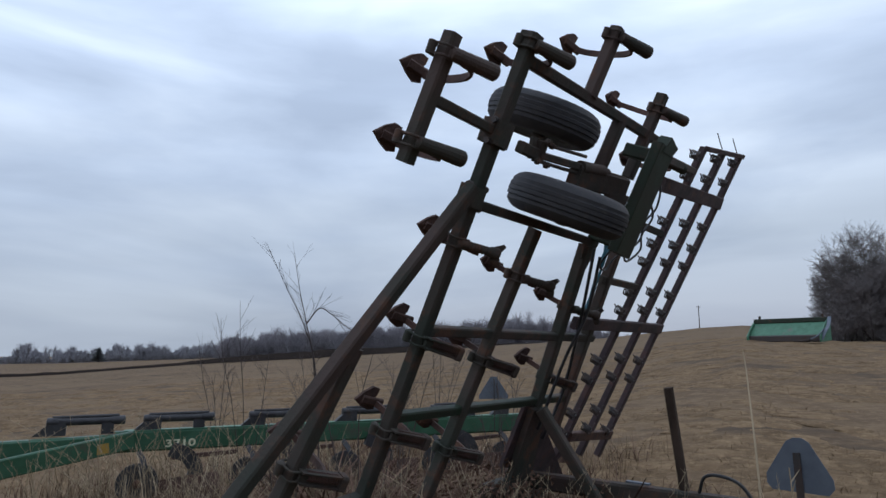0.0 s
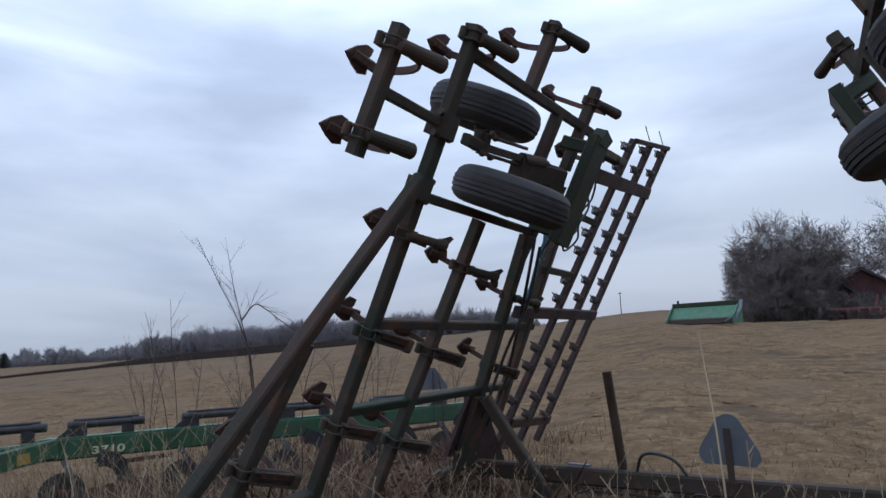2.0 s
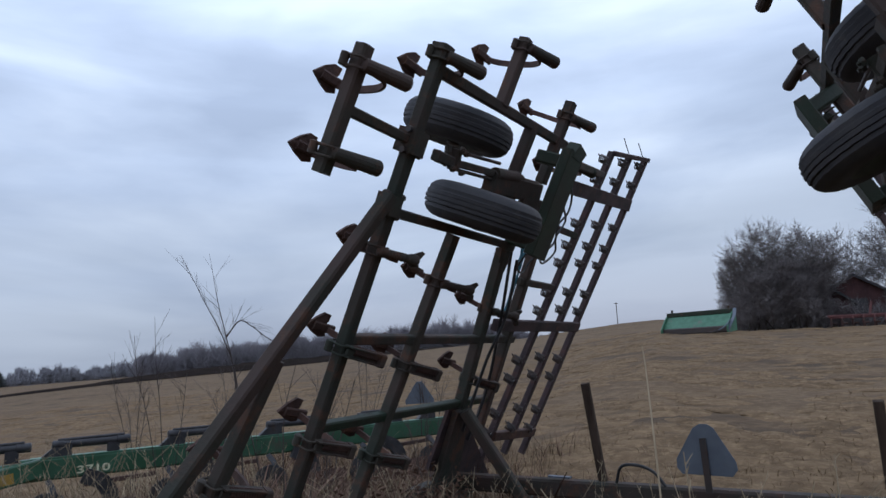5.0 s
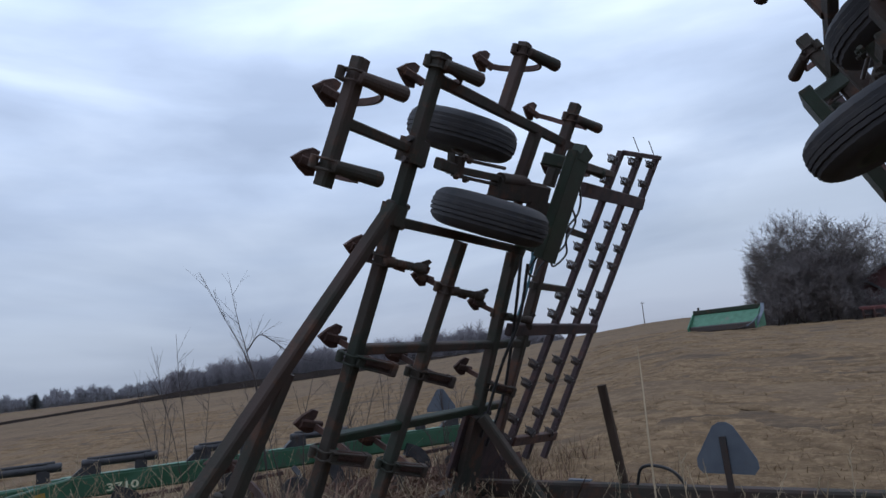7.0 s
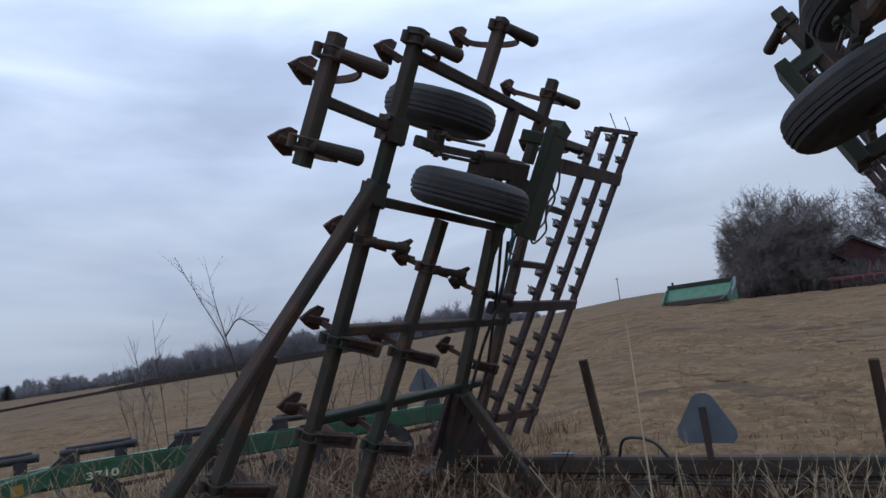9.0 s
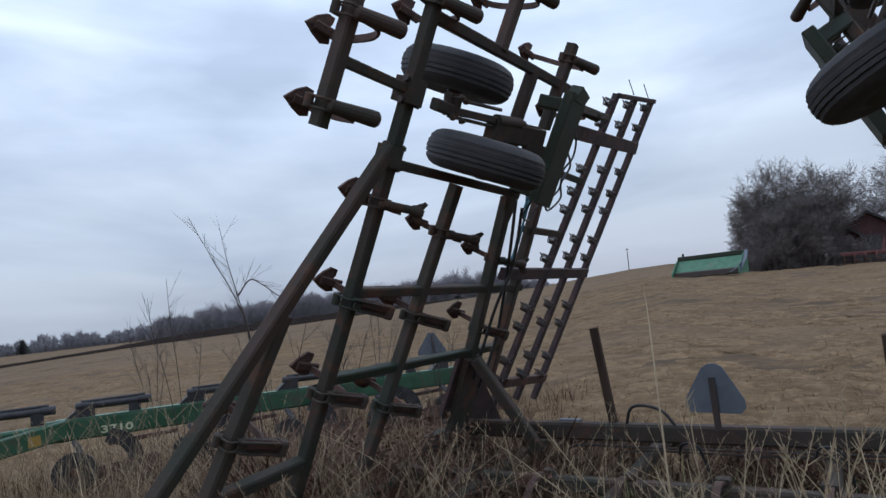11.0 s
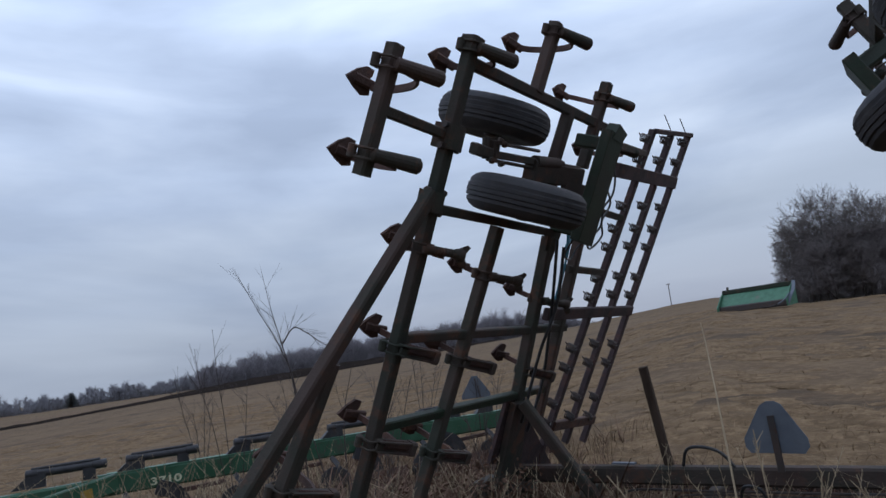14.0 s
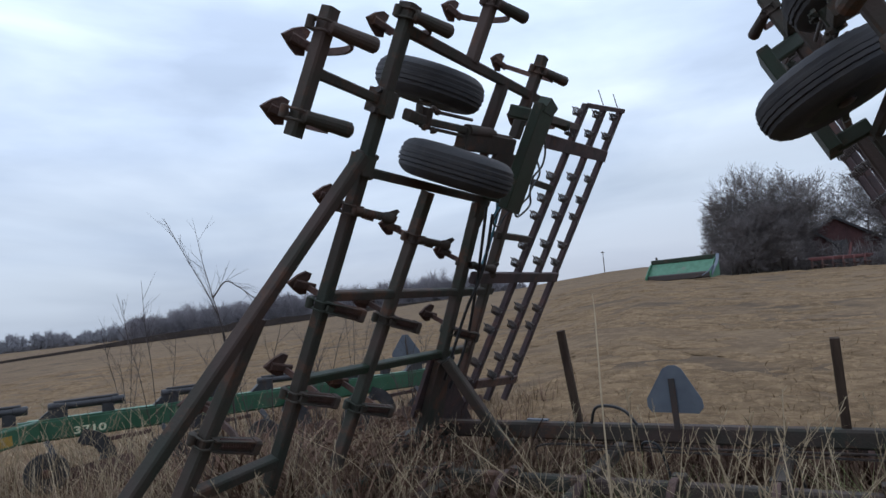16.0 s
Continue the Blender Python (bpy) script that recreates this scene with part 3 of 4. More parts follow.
    for t, w in ((1.0, 0.05), (0.83, 0.13), (0.39, 0.10), (0.03, 0.09)):
        ends = [(lerp(b[1][0], b[0][0], t), lerp(b[1][1], b[0][1], t)) for b in (bars[0], bars[2])]
        y0 = ends[0][0] - (0.0 if t in (1.0, 0.03) else 0.62 if t == 0.83 else 1.0)
        add("harrow_link", beam(P(y0, ends[0][1], 0.03 + hn * t), P(*ends[1], 0.03 + hn * t), 0.05, w, along), MAROON if t > 0.1 else RUST, smooth=30)
    y, s = lerp(bars[0][1][0], bars[0][0][0], 0.92), lerp(bars[0][1][1], bars[0][0][1], 0.92)
    add("harrow_link", beam(P(y, s, hn * 0.92), P(4.82, 1.60, fn), 0.05, 0.06, along), FRAME, smooth=30)
    for t in (0.70, 0.52):
        y, s = lerp(bars[0][1][0], bars[0][0][0], t), lerp(bars[0][1][1], bars[0][0][1], t)
        add("harrow_link", beam(P(y, s, hn * t), P(y - 0.85, s), 0.05, 0.06, along), FRAME, smooth=30)
    for y, s in ((6.8, 2.12), (7.3, 2.2)):
        add("tine", rod([P(y, s, hn), P(y - 0.12, s + 0.12, hn - 0.06)], 0.005, 5), STEEL)
    # hinge tower, fold arm and lower frame
    add("hinge_tower", plate([P(4.66, -0.54, 0.05), P(4.86, -0.54, 0.05), P(5.12, -1.3, 0.05), P(4.72, -1.3, 0.05)], 0.05), FRAME)
    add("hinge_plate", plate([P(4.62, -0.51, 0.0), P(4.79, -0.51, 0.0), P(5.89, -1.32, 0.0), P(4.60, -1.05, 0.0)], 0.03), MAROON, label="dark rusty triangular hinge plate")
    end = Vector((2 * MIDDLE + 2.1 if mirror else -2.1, 5.0, 0.5))
    add("fold_arm", beam(P(4.72, -0.52, 0.1), end, 0.085, 0.085, (0, 1, 0)), FRAME, smooth=30)
    foot = Vector((2 * MIDDLE + 2.95 if mirror else -2.95, 4.6, 0.62))
    add("lower_beam", beam(Vector((2 * MIDDLE + 3.0 if mirror else -3.0, 2.3, 0.45)), Vector((2 * MIDDLE + 3.0 if mirror else -3.0, 5.6, 0.45)), 0.1, 0.1), BEAM_GREEN, smooth=30)
    add("hinge_bracket", beam(foot, foot + Vector((0, 0.9, 0.02)), 0.14, 0.22), FRAME)


wing(False)
wing(True)
XL, XR = -3.05, 2 * MIDDLE + 3.05
part("main_beam", beam((XL, 5.12, 0.71), (XR, 5.12, 0.66), 0.12, 0.13), FRAME, cultivator, "dark rusty main frame tube", smooth=30)
part("rear_beam", beam((XL, 5.75, 0.60), (XR, 5.75, 0.56), 0.1, 0.1), BEAM_GREEN, cultivator, smooth=30)
part("front_beam", beam((XL, 4.30, 0.52), (XR, 4.30, 0.48), 0.1, 0.1), FRAME, cultivator, smooth=30)
part("front_beam", beam((XL, 3.55, 0.42), (XR, 3.55, 0.42), 0.1, 0.1), FRAME, cultivator, smooth=30)
for x in (-2.3, -1.3, -0.1, 0.9):
    part("frame_rail", beam((x, 3.5, 0.45), (x, 5.8, 0.54), 0.09, 0.09), FRAME, cultivator, smooth=30)
for xa, za, xb, zb in ((-1.62, 1.50, -1.57, 0.74), (0.285, 1.35, 0.29, 0.68)):
    part("stand_post", beam((xb, 5.16, zb), (xa, 5.06, za), 0.06, 0.06, (0, 1, 0)), WOOD, cultivator, "upright dark weathered stop post", smooth=30)
part("hose", rod(bend([(-1.45, 5.1, 0.76), (-1.40, 5.08, 0.88), (-1.28, 5.06, 0.90), (-1.16, 5.05, 0.86), (-1.08, 5.05, 0.76)], 6), 0.012, 6), HOSE, cultivator, smooth=50)
part("marker_strip", beam((-1.98, 5.08, 0.79), (-1.80, 5.08, 0.785), 0.05, 0.012), SIGN_BACK, cultivator, "pale bare metal strip")

part("rank_beam", beam((XL + 0.4, 6.35, 0.35), (XR - 0.2, 6.35, 0.33), 0.1, 0.1), FRAME, cultivator, smooth=30)
for y, z in ((6.35, 0.34), (4.30, 0.50), (3.55, 0.42)):
    for k in range(8):
        x = -2.35 + 0.56 * k + (0.28 if y < 4 else 0)
        tooth = part("shank", strap(bend([(x, y + 0.04, z + 0.06), (x, y - 0.16, z + 0.10), (x, y - 0.36, z + 0.02), (x, y - 0.38, z - 0.16), (x, y - 0.22, z - 0.32)], 5), (1, 0, 0), 0.045, 0.018), RUST, cultivator, "rusty curved spring-steel shank", 40)
        part("clamp", beam((x, y - 0.03, z + 0.072), (x, y + 0.06, z + 0.072), 0.09, 0.05), FRAME, tooth)
        part("sweep", join(*[plate([(x, y - 0.36, z - 0.36), (x + 0.11 * g, y - 0.14, z - 0.35), (x + 0.07 * g, y - 0.12, z - 0.34), (x, y - 0.22, z - 0.33)], 0.012) for g in (1, -1)]), RUST, tooth)
for z, x0, x1 in ((0.600, -1.9, 1.2), (0.570, -1.5, 0.7)):
    part("oil_pipe", rod(bend([(x0, 5.02, z - 0.12), (x0 + 0.06, 5.02, z), (x0 + 0.8, 5.02, z), (x1 - 0.06, 5.02, z - 0.02), (x1, 5.03, z - 0.12)], 5), 0.009, 6), STEEL, cultivator, "thin steel hydraulic pipe", 50)
for x in (-1.05, -0.2, 0.55):
    part("hose", rod(bend([(x, 4.95, 0.58), (x + 0.04, 4.90, 0.66), (x + 0.14, 4.88, 0.65), (x + 0.19, 4.9, 0.5), (x + 0.22, 4.9, 0.3)], 5), 0.011, 6), HOSE, cultivator, smooth=50)
smv = thing("slow_vehicle_sign", (-0.78, 5.0, 0.78), "grey back of a triangular slow vehicle sign on a post", "sign")
part("panel", plate([(-0.945, 5.0, 0.865), (-0.615, 5.0, 0.855), (-0.58, 5.0, 0.90), (-0.585, 5.0, 0.955), (-0.71, 5.0, 1.18), (-0.75, 5.0, 1.205), (-0.80, 5.0, 1.205), (-0.845, 5.0, 1.18), (-0.975, 5.0, 0.965), (-0.975, 5.0, 0.905)], 0.006), SIGN_BACK, smv)
part("bracket", beam((-0.775, 4.985, 0.74), (-0.785, 4.985, 1.11), 0.045, 0.012, (0, 1, 0)), STEEL, smv)


# ---- moldboard plough ----
plough = thing("moldboard_plough", (-6.9, 5.6, 0.0), "green multi-bottom moldboard plough parked in dry grass", "plough")
A, B = Vector((-7.75, 4.25, 0.735)), Vector((-5.0, 9.2, 0.735))
ahead = (A - B).normalized()
across = Vector((ahead.y, -ahead.x, 0))
if across.dot(Vector((0, 0, 1.75)) - A) < 0:
    across = -across
TOP = Vector((0, 0, 0.09))
main = part("main_beam", beam(B - ahead * 0.2, A + ahead * 0.1, 0.16, 0.24), GREEN, plough, "faded green rectangular main beam", smooth=30)
part("beam_top", beam(B + Vector((0, 0, 0.123)), A + Vector((0, 0, 0.123)), 0.15, 0.008), PALE_GREEN, main)
part("hitch_beam", beam(A - ahead * 0.15, A + ahead * 2.2 + Vector((0.25, 0, -0.02)), 0.15, 0.18), GREEN, plough, smooth=30)
part("hitch_brace", beam(A + across * 0.15 - ahead * 0.1 + Vector((0, 0, 0.03)), A + ahead * 1.5 + across * 0.6 + Vector((0, 0, -0.22)), 0.1, 0.2), GREEN, plough, smooth=30)
part("reflector", beam(A + across * 0.31 + ahead * 0.30 + Vector((0, 0, -0.05)), A + across * 0.27 + ahead * 0.14 + Vector((0, 0, -0.03)), 0.006, 0.11), YELLOW, plough, "yellow square reflector")


def digits(text, at, right, size):
    cu = bpy.data.curves.new("digits", "FONT")
    cu.body, cu.size, cu.extrude, cu.offset = text, size, 0.001, 0.0025
    ob = new("digits", cu)
    dg = bpy.context.evaluated_depsgraph_get()
    me = bpy.data.meshes.new_from_object(ob.evaluated_get(dg))
    bpy.data.objects.remove(ob)
    r = right.normalized()
    m = Matrix.Translation(at) @ Matrix((r, Vector((0, 0, 1)), r.cross(Vector((0, 0, 1))))).transposed().to_4x4() @ Matrix.Diagonal((1.5, 1, 1, 1))
    me.transform(m)
    part("model_number", me, CREAM, main, "cream model number decal")


digits("3710", A - ahead * 0.45 + across * 0.084 + Vector((0, 0, -0.075)), -ahead, 0.115)
for k, d in enumerate((-0.38, 0.62, 1.84, 3.05, 4.35, 5.4)):
    o = A - ahead * d + Vector((0, 0, 0.1))
    trip = part("trip_spring", join(lathe(o + ahead * 0.42 + Vector((0, 0, 0.15)), -ahead, [(0, 0.03), (0.01, 0.05), (0.12, 0.05), (0.125, 0.045), (0.66, 0.045), (0.665, 0.052), (0.8, 0.052), (0.81, 0.03)], 16),
                                     rod([o + ahead * 0.36 + Vector((0, 0, 0.20)), o - ahead * 0.32 + Vector((0, 0, 0.205))], 0.018, 8)), BLACK, plough, "black spring trip cylinder on the beam", smooth=30)
    part("front_bracket", plate([o + ahead * 0.55, o + ahead * 0.22, o + ahead * 0.22 + Vector((0, 0, 0.16)), o + ahead * 0.34 + Vector((0, 0, 0.18))], 0.09), BLACK, trip)
    part("rear_bracket", plate([o - ahead * 0.14, o - ahead * 0.27, o - ahead * 0.27 + Vector((0, 0, 0.15)), o - ahead * 0.14 + Vector((0, 0, 0.15))], 0.08), BLACK, trip)
    if d > 0:
        f = A - ahead * (d - 0.1) + across * 0.1
        leg = bend([f + Vector((0, 0, -0.1)), f - ahead * 0.2 + Vector((0, 0, -0.2)), f - ahead * 0.28 + Vector((0, 0, -0.42)), f - ahead * 0.05 + Vector((0, 0, -0.65))], 5)
        std = part("standard", strap(leg, across, 0.08, 0.17), BLACK, plough, "curved dark plough standard")
        hub = A - ahead * (d - 0.45) + across * 0.28 + Vector((0, 0, -0.44))
        disc = part("coulter", lathe(hub - across * 0.01, across, [(0, 0.02), (0.001, 0.215), (0.012, 0.225), (0.018, 0.215), (0.02, 0.02)], 28), BLACK, plough, "dark rolling coulter disc", smooth=30)
        part("coulter_arm", strap(bend([hub + Vector((0, 0, 0.34)) - across * 0.1, hub + Vector((0, 0, 0.2)) - ahead * 0.06, hub], 5), across, 0.04, 0.06), BLACK, disc)
        part("coulter_hub", lathe(hub - across * 0.05, across, [(0, 0.03), (0.01, 0.05), (0.09, 0.05), (0.1, 0.03)], 12), RUST, disc, smooth=30)
        part("tie_bar", beam(f + Vector((0, 0, -0.2)), f - ahead * 0.75 + Vector((0, 0, -0.17)), 0.04, 0.05), RUST, plough)
        rows, mv, mf = 6, [], []
        for i in range(rows):
            for j in range(6):
                u, v = i / (rows - 1), j / 5
                mv.append(f + ahead * (0.25 - 0.75 * u) + across * (0.08 + 0.42 * u * u + 0.12 * math.sin(v * 2.4) * u) + Vector((0, 0, -0.72 + 0.42 * v * (0.6 + 0.4 * u))))
        mf = [(i * 6 + j, i * 6 + j + 1, i * 6 + j + 7, i * 6 + j + 6) for i in range(rows - 1) for j in range(5)]
        back = [p - across * 0.012 for p in mv]
        k2 = len(mv)
        part("moldboard", (mv + back, mf + [tuple(reversed([i + k2 for i in q])) for q in mf]), RUST, std, "rusty curved moldboard", smooth=40)
smv2 = thing("slow_vehicle_sign", (-4.72, 7.58, 0.85), "grey back of a triangular slow vehicle sign on the plough", "sign")
sr, sc = Vector((0.85, 0.52, 0)), Vector((-4.72, 7.58, 0))
part("panel", plate([sc + sr * a + Vector((0, 0, z)) for a, z in ((-0.19, 1.16), (0.19, 1.17), (0.185, 1.22), (0.04, 1.45), (-0.04, 1.45), (-0.195, 1.21))], 0.006), SIGN_BACK, smv2)
part("bracket", beam(sc + Vector((0.02, -0.02, 0.75)), sc + Vector((0.02, -0.02, 1.42)), 0.04, 0.012, sr), STEEL, smv2)

# ---- hill: combine head, pole, trees, barn ----
def drop(x, y):
    return height(x, y)


def place(az, r):
    """A point on the land by bearing (degrees left of the machine's length) and distance."""
    x, y = -r * math.sin(radians(az)), r * math.cos(radians(az))
    return Vector((x, y, height(x, y)))


head = thing("harvester_head", (-5.9, 36.8, drop(-5.9, 36.8)), "pale green harvester header lying on the hillside", "harvester header")
g0 = drop(-5.9, 36.8)
L, Rr = Vector((-7.35, 37.1, g0)), Vector((-4.0, 36.3, g0))
ax = (Rr - L).normalized()
fw = Vector((ax.y, -ax.x, 0))
Z = Vector((0, 0, 1))
part("back_sheet", plate([L + fw * 0.45 + Z * 0.3, Rr + fw * 0.45 + Z * 0.3, Rr - fw * 0.15 + Z * 1.0, L - fw * 0.15 + Z * 1.0], 0.03), PALE_GREEN, head, "pale sun-bleached green sheet")
part("top_tube", beam(L - fw * 0.2 + Z * 1.08, Rr - fw * 0.2 + Z * 1.08, 0.26, 0.24), BEAM_GREEN, head)
part("lower_trough", beam(L + fw * 0.4 + Z * 0.18, Rr + fw * 0.4 + Z * 0.18, 0.4, 0.34), STEEL, head, "dull grey worn auger trough")
for e, s in ((L, -1), (Rr, 1)):
    part("end_panel", plate([e + fw * 0.75, e + fw * 0.8 + Z * 0.3, e + fw * 0.2 + Z * 0.85, e - fw * 0.25 + Z * 1.15, e - fw * 0.5 + Z * 1.1, e - fw * 0.5 + Z * 0.1], 0.06), PALE_GREEN, head)
for k in range(5):
    c = L + ax * (0.3 + 0.8 * k) - fw * 0.1
    part("rib", beam(c + Z * 0.25 + fw * 0.52, c + Z * 1.02 - fw * 0.16 + fw * 0.12, 0.04, 0.03, fw), PALE_GREEN, head)
part("torn_divider", join(strap(bend([Rr + fw * 0.7 + Z * 0.1, Rr + fw * 0.55 + Z * 0.45 + ax * 0.12, Rr + fw * 0.25 + Z * 0.8 + ax * 0.2, Rr - fw * 0.1 + Z * 1.2 + ax * 0.15], 5), ax, 0.16, 0.02), rod(bend([Rr + fw * 0.9 - ax * 0.5 + Z * 0.08, Rr + fw * 0.8 - ax * 0.1 + Z * 0.3, Rr + fw * 0.5 + ax * 0.1 + Z * 0.62], 5), 0.035, 6)), SIGN_BACK, head, "bent bare metal crop divider")
part("skid", beam(Rr + fw * 0.7 - ax * 0.9 + Z * 0.05, Rr + fw * 0.95 - ax * 0.4 + Z * 0.12, 0.12, 0.08), STEEL, head)
for e in (L + ax * 0.25, Rr - ax * 0.2):
    part("lug", beam(e + Z * 1.1 - fw * 0.2, e + Z * 1.35 - fw * 0.25, 0.1, 0.08), FRAME, head)

pole = thing("power_pole", (-28.7, 106.2, drop(-28.7, 106.2)), "distant wooden power pole on the hill crest", "pole")
pb = Vector((-28.7, 106.2, drop(-28.7, 106.2)))
part("pole_shaft", rod([pb, pb + Z * 3.6], 0.075, 8, 0.055), WOOD, pole)
part("crossarm", beam(pb + Z * 3.4 - Vector((0.3, 0.06, 0)), pb + Z * 3.4 + Vector((0.3, -0.06, 0)), 0.07, 0.08), WOOD, pole)

def shed(x, half, y, apex, eave, deep):
    """A gabled wooden shed: boarded front, side walls, two roof slopes with overhang, wide door."""
    g = drop(x, y)
    root = thing("barn", (x, y, g), "weathered red gabled barn with a dark roof among bare trees", "barn", "red barns on the hill")
    wall = part("wall", join(plate([(x - half, y, g - 0.3), (x + half, y, g - 0.3), (x + half, y, eave), (x, y, apex), (x - half, y, eave)], 0.12),
                             beam((x + half, y, (g + eave) / 2 - 0.15), (x + half, y + deep, (g + eave) / 2 - 0.15), 0.12, eave - g + 0.3), beam((x - half, y, (g + eave) / 2 - 0.15), (x - half, y + deep, (g + eave) / 2 - 0.15), 0.12, eave - g + 0.3)), BARN_RED, root)
    for g2 in (-1, 1):
        down = (apex - eave) / half * 0.35
        part("roof", plate([(x, y - 0.4, apex + 0.08), (x + g2 * (half + 0.35), y - 0.4, eave - down + 0.08), (x + g2 * (half + 0.35), y + deep + 0.3, eave - down + 0.08), (x, y + deep + 0.3, apex + 0.08)], 0.14), ROOF, root)
    n = int(half * 2 / 0.3)
    for k in range(n):
        bx = x - half + 0.15 + k * (2 * half - 0.3) / (n - 1)
        top = eave + (apex - eave) * (1 - abs(bx - x) / half) - 0.06
        part("board", beam((bx, y - 0.075, g - 0.2), (bx, y - 0.075, top), 0.22, 0.03, (0, 1, 0)), BARN_RED, wall)
    part("door", beam((x, y - 0.11, g), (x, y - 0.11, g + 1.9), 1.3, 0.04, (0, 1, 0)), ROOF, root, "dark open doorway boards")


shed(-0.36, 2.0, 51.5, 5.75, 4.2, 5.0)
shed(1.98, 2.45, 51.8, 5.80, 4.2, 5.0)

mach = thing("red_implement", (2.0, 47.0, drop(2.0, 47.0)), "rusty red farm implement standing on the hillside", "implement")
mz = drop(2.0, 47.0)
for k in range(6):
    x = 0.35 + 0.56 * k
    part("disc_gang", lathe((x, 46.6 + 0.06 * k, mz + 0.26), (1, 0.2, 0), [(0, 0.03), (0.01, 0.29), (0.03, 0.30), (0.05, 0.05), (0.3, 0.05), (0.31, 0.03)], 16), RUST, mach)
    part("standard", beam((x, 46.75, mz + 0.3), (x + 0.05, 46.95, mz + 0.72), 0.08, 0.06), RED_STEEL, mach)
part("frame_bar", beam((0.2, 46.9, mz + 0.72), (3.6, 47.1, mz + 0.66), 0.14, 0.14), RED_STEEL, mach)
part("frame_bar", beam((0.3, 47.7, mz + 0.66), (3.5, 47.8, mz + 0.60), 0.14, 0.14), RED_STEEL, mach)
for x in (0.4, 1.9, 3.3):
    part("frame_rail", beam((x, 46.85, mz + 0.73), (x, 47.85, mz + 0.66), 0.1, 0.1), RED_STEEL, mach)
part("mast", beam((2.4, 47.2, mz + 0.7), (2.6, 47.4, mz + 1.5), 0.12, 0.1), RED_STEEL, mach)


def twig(verts, faces, p, q, w, w2):
    """A thin three-sided twig."""
    a, u, v = side_of(q - p, (0.3, 0.5, 0.1))
    k = len(verts)
    for e, r in ((p, w), (q, w2)):
        for t in (0.0, 2.094, 4.189):
            verts.append(e + (u * math.cos(t) + v * math.sin(t)) * r)
    for i in range(3):
        faces.append((k + i, k + (i + 1) % 3, k + 3 + (i + 1) % 3, k + 3 + i))


def grow(rnd, verts, faces, p, way, length, w, depth, spread, lift, kids):
    """Branches that fork until they are twigs."""
    steps = 3
    for i in range(steps):
        way = (way + Vector((rnd.gauss(0, 0.13), rnd.gauss(0, 0.13), rnd.gauss(0, 0.1) + lift))).normalized()
        q = p + way * length / steps
        twig(verts, faces, p, q, w * (1 - 0.22 * i), w * (1 - 0.22 * (i + 1)))
        if depth > 0:
            for _ in range(kids if i else max(kids - 1, 1)):
                side = Vector((rnd.gauss(0, 1), rnd.gauss(0, 1), rnd.gauss(0, 0.6)))
                side = (way + side.normalized() * spread).normalized()
                grow(rnd, verts, faces, q, side, length * rnd.uniform(0.5, 0.75), max(w * 0.5, 0.010), depth - 1, spread, lift, kids)
        p = q


def bare_tree(at, tall, rnd, label, depth=3, kids=3, spread=0.85, stems=1):
    root = thing("bare_tree", at, label, "tree", "bare trees on the hill")
    cv, cf = [], []
    for _ in range(stems):
        way = Vector((rnd.gauss(0, 0.22), rnd.gauss(0, 0.22), 1)).normalized()
        p = Vector(at) - Vector((0, 0, 0.1)) + Vector((rnd.gauss(0, 0.25), rnd.gauss(0, 0.25), 0)) * (stems > 1)
        w = 0.016 * tall
        n, line = 6, [p]
        for i in range(n):
            way = (way + Vector((rnd.gauss(0, 0.09), rnd.gauss(0, 0.09), 0.05))).normalized()
            q = p + way * tall * 0.62 / n
            line.append(q)
            if i >= (1 if tall > 4.5 else 0):
                for _ in range(2):
                    t = rnd.uniform(0, 6.28)
                    side = Vector((math.cos(t), math.sin(t), rnd.uniform(0.2, 0.9))).normalized()
                    grow(rnd, cv, cf, q, side, tall * rnd.uniform(0.2, 0.32), w * 0.35, depth, spread, 0.06, kids)
            p = q
        grow(rnd, cv, cf, p, way, tall * 0.3, w * 0.35, depth, spread, 0.06, kids)
        part("trunk", rod(line, w, 8, w * 0.3), BARK, root, smooth=50)
    me = bpy.data.meshes.new("crown")
    me.from_pydata([tuple(v) for v in cv], [], cf)
    part("crown", me, TWIG, root, "dense crown of bare grey twigs")
    return root


rnd = random.Random(11)
for x, y, tall, stems in ((-4.6, 51, 4.9, 2), (-3.5, 50, 5.8, 1), (-2.3, 50.5, 6.3, 3), (-1.2, 49.6, 5.8, 2), (-0.6, 57.8, 6.6, 2), (0.9, 58.5, 6.8, 1), (2.4, 58, 6.6, 2), (4.0, 58.5, 7.8, 1), (5.4, 57.5, 8.2, 2), (6.8, 56, 8.0, 1), (8.6, 57, 8.2, 2), (-5.7, 49.5, 2.2, 3), (-2.8, 48.0, 3.6, 3), (-4.1, 48.3, 3.6, 3), (-1.6, 48.4, 4.0, 3), (-0.7, 48.8, 3.4, 3), (-3.3, 49.0, 4.2, 2), (5.6, 51.5, 4.2, 2), (7.4, 51, 4.6, 3)):
    bare_tree(Vector((x, y, drop(x, y))), tall, rnd, "leafless %s with dense grey twigs on the hillside" % ("shrub" if tall < 4 else "tree"), 2 if tall < 4 else 3, 2 if y > 55 else 3, 0.9, stems)


